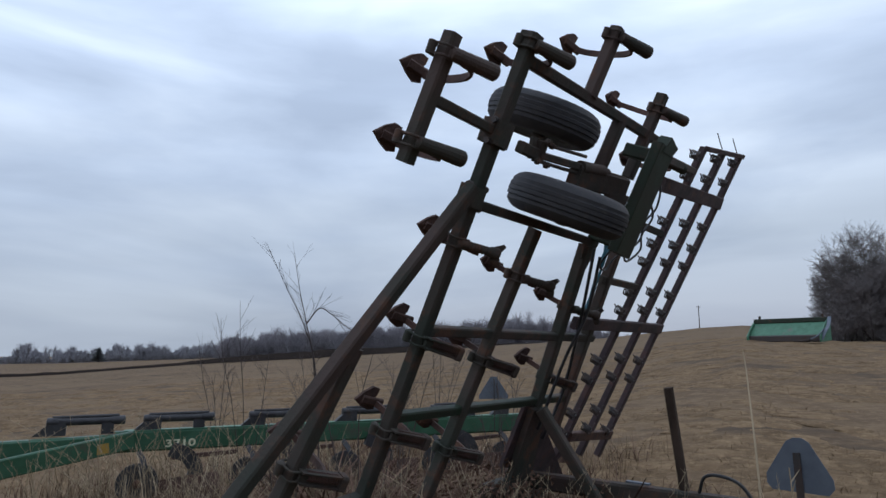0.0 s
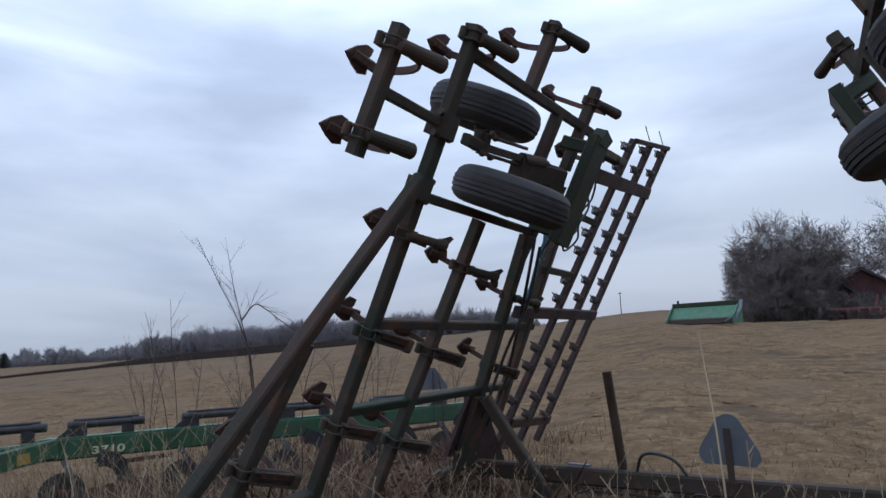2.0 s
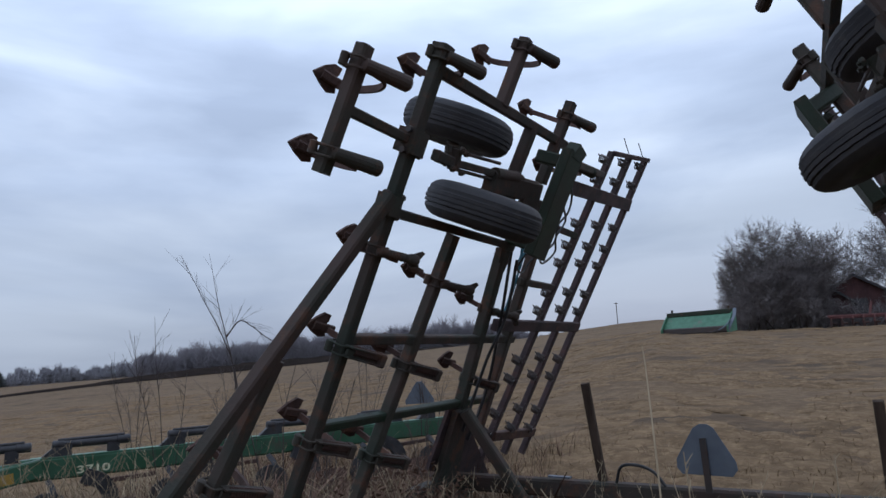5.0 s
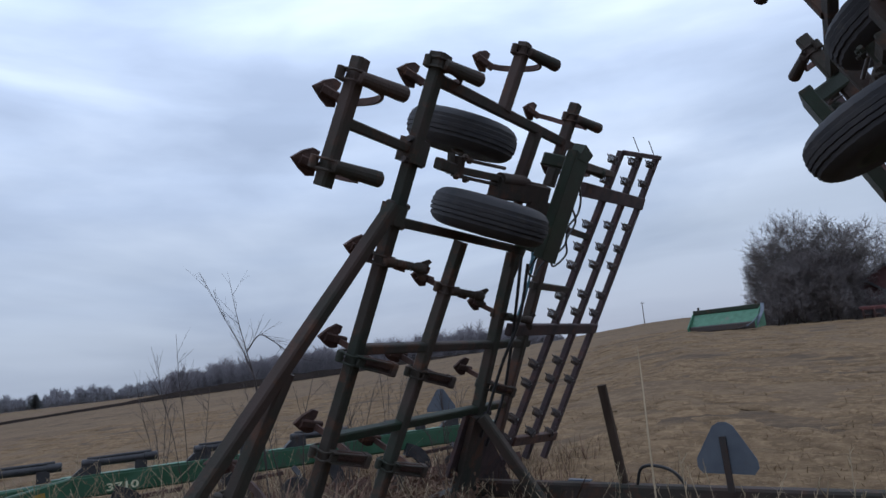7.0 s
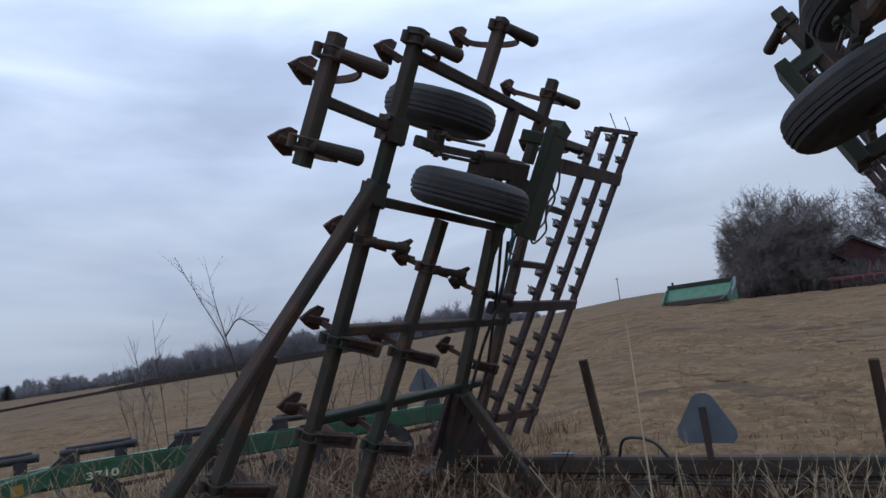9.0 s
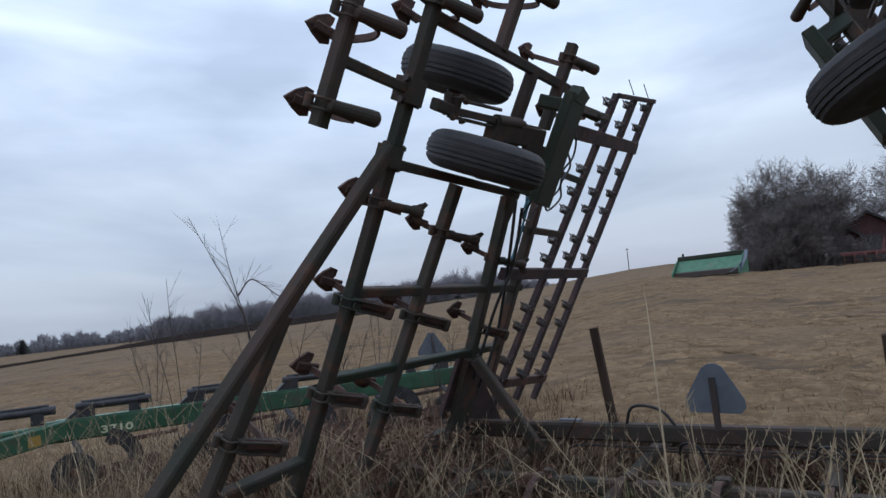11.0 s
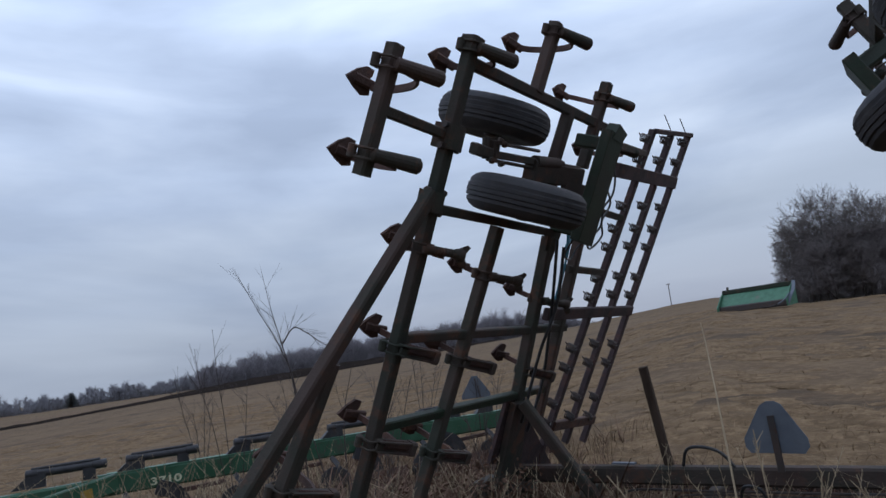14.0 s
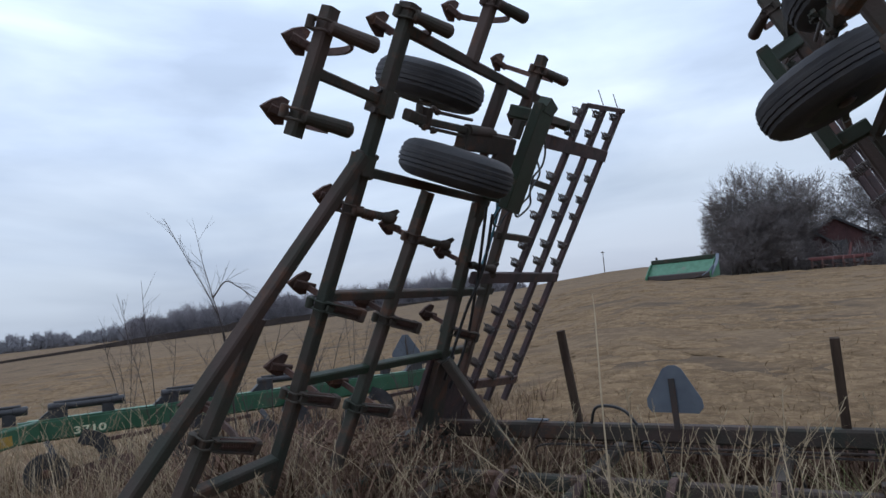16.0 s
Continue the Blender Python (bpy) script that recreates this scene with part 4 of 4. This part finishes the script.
bv, bf = [], []
rnd = random.Random(17)
for i in range(4200):
    x, y = rnd.uniform(-5.4, 9.5), rnd.uniform(48.2, 50.9)
    if -0.4 < x < 4.6 and rnd.random() < 0.75:
        continue
    p = Vector((x, y, drop(x, y) - 0.05))
    tall = rnd.uniform(0.7, 2.6) * (0.75 + 0.5 * noise.noise((x * 0.6, y * 0.4, 2)))
    way = Vector((rnd.gauss(0, 0.3), rnd.gauss(0, 0.3), 1)).normalized()
    q = p + way * tall
    twig(bv, bf, p, q, 0.022, 0.008)
    for _ in range(3):
        e = p.lerp(q, rnd.uniform(0.3, 0.9))
        twig(bv, bf, e, e + Vector((rnd.gauss(0, 0.3), rnd.gauss(0, 0.3), rnd.uniform(0.1, 0.5))), 0.014, 0.005)
sheet("hillside_brush", [tuple(v) for v in bv], bf, TWIG, "low tangled bare brush under the hillside trees", "brush", "stuff")


# ---- far woods and ploughed strip ----
def woods(name, n, az0, az1, near, deep, crown, thick, mat, label, seed):
    """A belt of bare trees: a stem each and up to sixty rising twigs in a rounded or ragged crown."""
    r2 = random.Random(seed)
    verts, faces = [], []
    for i in range(n):
        az = r2.uniform(az0, az1)
        b = place(az, near(az) + r2.random() * deep)
        tall = crown(az) * r2.uniform(0.62, 1.0) * (1.2 if r2.random() < 0.07 else 1)
        if tall < 1.5:
            continue
        twig(verts, faces, b - Z * 0.5, b + Z * tall * 0.8, thick * 1.9, thick * 0.6)
        wide = r2.uniform(0.2, 0.42)
        for j in range(56):
            h = (0.06 + 0.94 * r2.random() ** 0.8) * 0.86 * tall
            t2 = r2.uniform(0, 6.28)
            reach = tall * wide * r2.uniform(0.35, 1.0) * math.sin(0.45 + 2.4 * h / tall)
            p = b + Vector((math.cos(t2) * reach * 0.2, math.sin(t2) * reach * 0.2, h * 0.93))
            q = b + Vector((math.cos(t2) * reach, math.sin(t2) * reach, min(h + tall * r2.uniform(0.06, 0.2), tall)))
            twig(verts, faces, p, q, thick, thick * 0.35)
    sheet(name, [tuple(v) for v in verts], faces, mat, label, "woods", "stuff")


def near_crown(az):
    wave = noise.noise((az * 0.55, 0, 7)) * 0.2 + noise.noise((az * 2.1, 0, 9)) * 0.16
    return (12.8 - max(az - 47, 0) * 0.22) * (0.86 + wave) * min(max((az - 19) / 7, 0.3), 1)


def far_crown(az):
    wave = noise.noise((az * 0.8, 3, 7)) * 0.75 + noise.noise((az * 2.4, 1, 9)) * 0.45
    return 15.0 * (0.66 + wave * 0.9) * min(max((70.5 - az) / 2, 0.35), 1)


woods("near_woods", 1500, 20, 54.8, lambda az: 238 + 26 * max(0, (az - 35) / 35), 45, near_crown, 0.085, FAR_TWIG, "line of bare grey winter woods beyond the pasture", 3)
woods("far_woods", 620, 53.0, 80, lambda az: 470, 50, far_crown, 0.14, HAZE_TINT_TWIG, "far row of bare winter trees in haze-tinted pale grey", 5)
woods("woods_undergrowth", 900, 53.0, 80, lambda az: 465, 45, lambda az: 4.6 + noise.noise((az * 1.3, 5, 2)) * 2.2, 0.16, HAZE_TINT_TWIG, "low undergrowth below the far trees in haze-tinted pale grey", 6)

eb = place(63.4, 462)
cedar = thing("evergreen_tree", eb, "small dark pointed evergreen in the far tree row", "tree")
part("trunk", rod([eb - Z * 0.3, eb + Z * 7], 0.3, 6, 0.1), BARK, cedar)
ev, ef = [], []
r12 = random.Random(8)
for j in range(900):
    h = r12.random() ** 1.2
    t2 = r12.uniform(0, 6.28)
    reach = 4.8 * (1.05 - h) ** 0.5 * r12.uniform(0.5, 1.0)
    p = eb + Z * (0.6 + 7.4 * h)
    twig(ev, ef, p, p + Vector((math.cos(t2) * reach, math.sin(t2) * reach, r12.uniform(0.0, 0.9))), 0.22, 0.06)
part("crown", (ev, ef), EVERGREEN, cedar)

# dark ploughed strip: a thin line across the pasture that widens towards the near woods
sv = []
STRIP = ((20, 205, 0.4), (36, 205, 1.6), (46, 214, 2.6), (52, 214, 2.0), (55, 208, 1.4), (58, 200, 0.75), (62, 184, 0.55), (68, 150, 0.45), (84, 110, 0.4))
for i in range(90):
    az = 20 + i * 0.72
    for (a0, r0, u0), (a1, r1, u1) in zip(STRIP, STRIP[1:]):
        if a0 <= az <= a1:
            near, up = r0 + (r1 - r0) * (az - a0) / (a1 - a0), u0 + (u1 - u0) * (az - a0) / (a1 - a0)
    up *= 1 + 0.25 * noise.noise((az * 1.7, 2, 4))
    for r, k in ((near, 0.05), (near + 5, 0.75), (near + 14 + up * 6, 1.0), (near + 24 + up * 9, -0.6)):
        p = place(az, r)
        sv.append((p.x, p.y, p.z + up * k))
sf = [(4 * i + k, 4 * i + k + 1, 4 * i + k + 5, 4 * i + k + 4) for i in range(89) for k in (0, 1, 2)]
sheet("ploughed_strip", sv, sf, PLOUGHED, "dark ploughed strip of soil before the woods", "field", "structure")


# ---- saplings and dead weeds ----
def sapling(at, lines, label, thick=0.012, seed=1):
    root = thing("bare_sapling", at, label, "sapling", "bare saplings")
    r2 = random.Random(seed)
    for pts in lines:
        pts = bend(pts, 5)
        stem = part("stem", rod(pts, thick, 6, 0.002), SAPLING, root, smooth=60)
        tv, tf = [], []
        for p, q in zip(pts[2:], pts[4:]):
            for _ in range(1 + (r2.random() < 0.5)):
                way = ((q - p).normalized() + Vector((r2.gauss(0, 0.5), r2.gauss(0, 0.5), 0.2))).normalized()
                e = p + way * r2.uniform(0.1, 0.42)
                twig(tv, tf, p, e, 0.0024, 0.0009)
                way2 = (way + Vector((r2.gauss(0, 0.5), r2.gauss(0, 0.5), 0.2))).normalized()
                twig(tv, tf, p.lerp(e, 0.5), p.lerp(e, 0.5) + way2 * r2.uniform(0.06, 0.2), 0.0016, 0.0008)
        tagged(part("twig_spray", (tv, tf), SAPLING, stem), kind="stuff")


def V(x, y, z):
    return Vector((x, y, z))


sapling(V(-5.80, 5.55, 0), [[V(-5.80, 5.55, 0), V(-5.84, 5.47, 1.5), V(-5.94, 5.36, 2.06), V(-6.08, 5.2, 2.5), V(-6.25, 5.0, 3.05)], [V(-5.80, 5.55, 0.2), V(-5.86, 5.45, 1.6), V(-5.93, 5.38, 2.1), V(-5.98, 5.3, 2.5), V(-6.04, 5.25, 2.95)], [V(-5.93, 5.38, 2.1), V(-5.82, 5.47, 2.28), V(-5.72, 5.56, 2.22), V(-5.58, 5.70, 2.06), V(-5.50, 5.78, 1.98)]], "tall thin leafless sapling among the machines", 0.009, 2)
sapling(V(-6.3, 4.9, 0), [[V(-6.3, 4.9, 0), V(-6.36, 4.85, 1.3), V(-6.38, 4.8, 1.8), V(-6.41, 4.79, 2.35)], [V(-6.3, 4.9, 0), V(-6.42, 4.75, 1.2), V(-6.5, 4.66, 1.7), V(-6.52, 4.62, 2.15)], [V(-6.3, 4.9, 0), V(-6.2, 5.0, 1.2), V(-6.18, 5.05, 1.75)]], "thin leafless sapling behind the plough", 0.005, 4)
sapling(V(-3.9, 4.2, 0), [[V(-3.9, 4.2, 0), V(-3.95, 4.2, 1.2), V(-3.85, 4.25, 1.75)], [V(-3.9, 4.2, 0), V(-4.1, 4.05, 1.0), V(-4.2, 4.0, 1.5)], [V(-3.9, 4.2, 0), V(-3.7, 4.4, 1.1), V(-3.6, 4.5, 1.5)]], "thin leafless sapling beside the cultivator", 0.007, 6)


for n, (x, y, tall) in enumerate(((-7.7, 5.5, 1.9), (-7.1, 6.6, 1.8), (-6.1, 8.2, 1.9), (-4.5, 5.4, 1.6), (-3.4, 5.6, 1.5), (-4.0, 3.4, 1.25), (-5.2, 4.5, 1.5))):
    r8 = random.Random(60 + n)
    lines = []
    for _ in range(4):
        dx, dy, h = r8.gauss(0, 0.16), r8.gauss(0, 0.16), tall * r8.uniform(0.7, 1.05)
        lines.append([V(x, y, 0), V(x + dx * 0.4, y + dy * 0.4, h * 0.45), V(x + dx, y + dy, h * 0.8), V(x + dx * 1.5 + r8.gauss(0, 0.05), y + dy * 1.5, h)])
    sapling(V(x, y, 0), lines, "thin leafless weed tree with forking stems", 0.0045, 70 + n)


# ---- grass ----
def blades(name, spots, mat, label, tall, wide, lean, seed, curl=0.5):
    """Bent tapering blades, three joints each."""
    r3 = random.Random(seed)
    verts, faces = [], []
    for x, y, k in spots:
        z = height(x, y) - 0.02
        h = tall * k * r3.uniform(0.45, 1.1)
        t = r3.uniform(0, 6.28)
        d = Vector((math.cos(t), math.sin(t), 0))
        u = Vector((-d.y, d.x, 0)) * wide * r3.uniform(0.6, 1.4)
        bendy = lean * r3.uniform(0.2, 1.3)
        b = len(verts)
        for i in range(4):
            f = i / 3
            c = Vector((x, y, z)) + d * h * bendy * f * (f + 0.35) + Vector((0, 0, h * (f - curl * bendy * f * f * 0.6)))
            w = u * (1 - 0.85 * f)
            verts += [tuple(c - w), tuple(c + w)]
        faces += [(b + 2 * i, b + 2 * i + 1, b + 2 * i + 3, b + 2 * i + 2) for i in range(3)]
    return sheet(name, verts, faces, mat, label, "grass", "stuff")


def scatter(n, x0, x1, y0, y1, seed, keep=0.8):
    r4 = random.Random(seed)
    out = []
    while len(out) < n:
        x, y = r4.uniform(x0, x1), r4.uniform(y0, y1)
        if r4.random() * 0.7 > min(x - x0, x1 - x, (y1 - y) * 1.2, (y - y0) * 2.5):
            continue
        if math.hypot(x, y) < keep or r4.random() > 0.55 + noise.noise((x * 1.1, y * 1.1, seed)) * 1.2:
            continue
        out.append((x, y, 0.8 + 0.5 * noise.noise((x * 0.9, y * 0.9, 5))))
    return out


blades("tall_dry_grass", scatter(2300, -1.6, 3.8, 2.5, 5.2, 8), STRAW, "thin dry straw grass before the main frame", 0.85, 0.0032, 0.7, 28)
blades("tall_dry_grass", scatter(5200, -5.2, -1.2, 2.5, 5.4, 1), STRAW, "tall dry straw grass grown through the cultivator", 0.95, 0.0035, 0.7, 21)
blades("pale_grass", scatter(520, -4.4, 2.6, 2.5, 4.6, 11), PALE_STRAW, "long pale bent grass blades before the cultivator", 1.15, 0.0036, 1.0, 31)
blades("tall_dry_grass", scatter(3200, -9.6, -3.0, 2.2, 10.2, 2), STRAW, "tall dry straw grass round the plough", 0.7, 0.0038, 0.6, 22)
blades("pale_grass", scatter(500, -8.6, -3.2, 2.8, 7.0, 12), PALE_STRAW, "long pale bent grass blades before the plough", 1.05, 0.0036, 0.9, 32)
blades("dead_weeds", scatter(9000, -5.2, -1.3, 2.9, 6.2, 3), WEED, "brown dead weeds under the cultivator wing", 0.85, 0.007, 0.8, 23)
blades("dead_weeds", scatter(9000, -1.7, 4.2, 2.9, 5.2, 9), WEED, "brown dead weeds under the main frame", 0.55, 0.007, 0.8, 29)
blades("dead_weeds", scatter(7000, -1.7, 4.6, 5.0, 6.9, 10), WEED, "low brown dead weeds behind the main frame", 0.36, 0.009, 0.7, 30)
blades("dead_weeds", scatter(3600, -9.2, -3.2, 3.0, 9.6, 7), WEED, "brown dead weeds under the plough", 0.6, 0.006, 0.7, 27)
blades("dead_leaves", scatter(1500, -4.6, -2.0, 3.3, 5.6, 13), WEED, "broad curled brown dead weed leaves at the hinge", 1.05, 0.02, 0.9, 33)
blades("green_grass", scatter(2300, -1.8, 2.6, 2.4, 4.6, 4), GREEN_GRASS, "fading green grass among the straw", 0.75, 0.006, 0.7, 24)


def dead_bush(name, spots, label, seed):
    """Branching dry stems hung with small curled leaves."""
    r13 = random.Random(seed)
    verts, faces = [], []
    for x, y, tall in spots:
        z = height(x, y)
        for _ in range(9):
            p = Vector((x + r13.gauss(0, 0.07), y + r13.gauss(0, 0.07), z))
            way = Vector((r13.gauss(0, 0.28), r13.gauss(0, 0.28), 1)).normalized()
            length = tall * r13.uniform(0.7, 1.1)
            for i in range(5):
                way = (way + Vector((r13.gauss(0, 0.14), r13.gauss(0, 0.14), 0))).normalized()
                q = p + way * length / 5
                twig(verts, faces, p, q, 0.0042 - 0.0006 * i, 0.0036 - 0.0006 * i)
                for _ in range(2 + 6 * (i > 1)):
                    c = p.lerp(q, r13.random()) + Vector((r13.gauss(0, 0.05), r13.gauss(0, 0.05), r13.gauss(0, 0.03)))
                    u = Vector((r13.gauss(0, 1), r13.gauss(0, 1), r13.gauss(0, 1))).normalized() * r13.uniform(0.012, 0.034)
                    v = u.cross(Vector((r13.gauss(0, 1), r13.gauss(0, 1), r13.gauss(0, 1)))).normalized() * u.length * 0.5
                    fold = u.cross(v).normalized() * u.length * 0.5
                    k = len(verts)
                    verts += [c - u, c + v + fold, c + u, c - v + fold, c]
                    faces += [(k, k + 1, k + 4), (k + 1, k + 2, k + 4), (k + 2, k + 3, k + 4), (k + 3, k, k + 4)]
                p = q
    return sheet(name, [tuple(v) for v in verts], faces, WEED, label, "weeds", "stuff")


dead_bush("dead_weed_bush", [(-2.76, 4.17, 1.0), (-2.55, 4.35, 0.95), (-2.95, 4.05, 0.95), (-2.35, 4.5, 0.9), (-2.7, 4.55, 1.05), (-3.15, 4.3, 0.9), (-3.3, 3.9, 0.8), (-2.2, 4.15, 0.8), (-3.05, 4.75, 0.95)], "brown dead weeds with curled leaves grown round the hinge", 51)
dead_bush("dead_weed_bush", [(-4.3, 4.3, 0.75), (-4.7, 4.1, 0.7), (-3.8, 3.6, 0.75), (-5.3, 4.6, 0.65), (-4.1, 5.1, 0.85)], "brown dead weeds with curled leaves between plough and cultivator", 52)


def tussocks(spots, seed):
    """Low uneven mounds of matted grass."""
    r9 = random.Random(seed)
    verts, faces = [], []
    for x, y, r, h in spots:
        k = len(verts)
        turn = r9.uniform(0, 6.28)
        long = r9.uniform(0.9, 1.35)
        for ring, (f, up) in enumerate(((1.0, -0.15), (0.72, 0.5), (0.35, 0.9))):
            for i in range(8):
                t = turn + i * 0.785
                rr = r * f * r9.uniform(0.75, 1.25)
                px, py = x + math.cos(t) * rr * long, y + math.sin(t) * rr
                verts.append((px, py, height(px, py) + h * up * r9.uniform(0.8, 1.2)))
        verts.append((x, y, height(x, y) + h))
        for ring in range(2):
            b = k + ring * 8
            faces += [(b + i, b + (i + 1) % 8, b + 8 + (i + 1) % 8, b + 8 + i) for i in range(8)]
        faces += [(k + 16 + i, k + 16 + (i + 1) % 8, k + 24) for i in range(8)]
    ob = sheet("tussock_grass", verts, faces, TUSSOCK, "low matted tussocks of dry pasture grass", "grass", "stuff")
    ob.data.shade_smooth()
    return ob


r10 = random.Random(91)
mounds = []
while len(mounds) < 5200:
    d = 6.2 + 46 * r10.random() ** 1.5
    az = radians(r10.uniform(-22, 72))
    x, y = -d * math.sin(az), d * math.cos(az)
    if r10.random() > 0.5 + noise.noise((x * 0.35, y * 0.35, 4)) * 1.1 or (x + 7.75) * 0.87 - (y - 4.25) * 0.49 > -0.4 and x < -4 and y < 10:
        continue
    size = r10.uniform(0.10, 0.30) * (1 + d / 40)
    mounds.append((x, y, size, size * r10.uniform(0.05, 0.13)))
tussocks(mounds, 92)
fuzz = []
for x, y, r, h in mounds:
    if math.hypot(x, y) < 30:
        fuzz += [(x + r10.gauss(0, r * 0.7), y + r10.gauss(0, r * 0.5), r10.uniform(0.6, 1.3)) for _ in range(13)]
blades("pasture_grass", fuzz, PASTURE, "short dry grass blades on the tussocks", 0.15, 0.005, 1.5, 25, 0.8)


def stalks(name, spots, label, seed):
    """Single tall seed stalks with a nodding head."""
    r5 = random.Random(seed)
    verts, faces = [], []
    for x, y, h in spots:
        z = height(x, y) - 0.02
        d = Vector((r5.gauss(0, 0.17), r5.gauss(0, 0.17), 0)) * (0.35 if h > 1.29 else 1)
        pts = [Vector((x, y, z)), Vector((x, y, z + h * 0.4)) + d * 0.3 * h, Vector((x, y, z + h * 0.75)) + d * 0.9 * h, Vector((x, y, z + h)) + d * 1.9 * h]
        pts = bend(pts, 3)
        v, f = rod(pts, 0.0040 if h > 1.29 else 0.0023, 4, 0.0014)
        k = len(verts)
        verts += [tuple(p) for p in v]
        faces += [tuple(i + k for i in q) for q in f]
        for _ in range(10):
            p = pts[-1].lerp(pts[-4], r5.random())
            twig_v, twig_f = [], []
            twig(twig_v, twig_f, p, p + Vector((r5.gauss(0, 0.012), r5.gauss(0, 0.012), 0.03)), 0.0022, 0.0006)
            k = len(verts)
            verts += [tuple(q) for q in twig_v]
            faces += [tuple(i + k for i in q) for q in twig_f]
    return sheet(name, verts, faces, PALE_STRAW, label, "grass", "stuff")


r6 = random.Random(41)
near = [(-0.28, 1.85, 1.5), (-0.22, 1.75, 1.42), (-0.12, 1.9, 1.46), (-0.38, 2.22, 1.32), (-0.12, 2.27, 1.36), (-0.05, 2.3, 1.30), (0.02, 2.4, 1.28), (-0.22, 2.3, 1.34), (-0.6, 2.5, 1.22)]
near += [(r6.uniform(-0.36, 0.25), r6.uniform(1.65, 2.0), r6.uniform(1.22, 1.42)) for _ in range(18)]
near += [(r6.uniform(-0.5, 0.3), r6.uniform(2.1, 2.9), r6.uniform(1.0, 1.28)) for _ in range(26)]
near += [(r6.uniform(-2.6, 0.8), r6.uniform(2.5, 4.2), r6.uniform(0.7, 1.12)) for _ in range(110)]
near += [(r6.uniform(-4.6, -2.0), r6.uniform(2.4, 4.5), r6.uniform(0.7, 1.1)) for _ in range(160)]
near += [(r6.uniform(-8.2, -4.6), r6.uniform(2.8, 5.2), r6.uniform(0.7, 1.15)) for _ in range(200)]
stalks("grass_stalks", near, "single tall pale grass stalks with seed heads", 42)

# one broad stalk close to the path
tv, tf = rod(bend([V(-0.30, 1.60, -0.02), V(-0.33, 1.66, 0.7), V(-0.356, 1.745, 1.38), V(-0.412, 1.955, 1.68), V(-0.43, 2.01, 1.76)], 6), 0.0046, 5, 0.0008)
sheet("grass_stalk", [tuple(p) for p in tv], tf, PALE_STRAW, "single broad pale grass stalk bending over", "grass", "stuff")
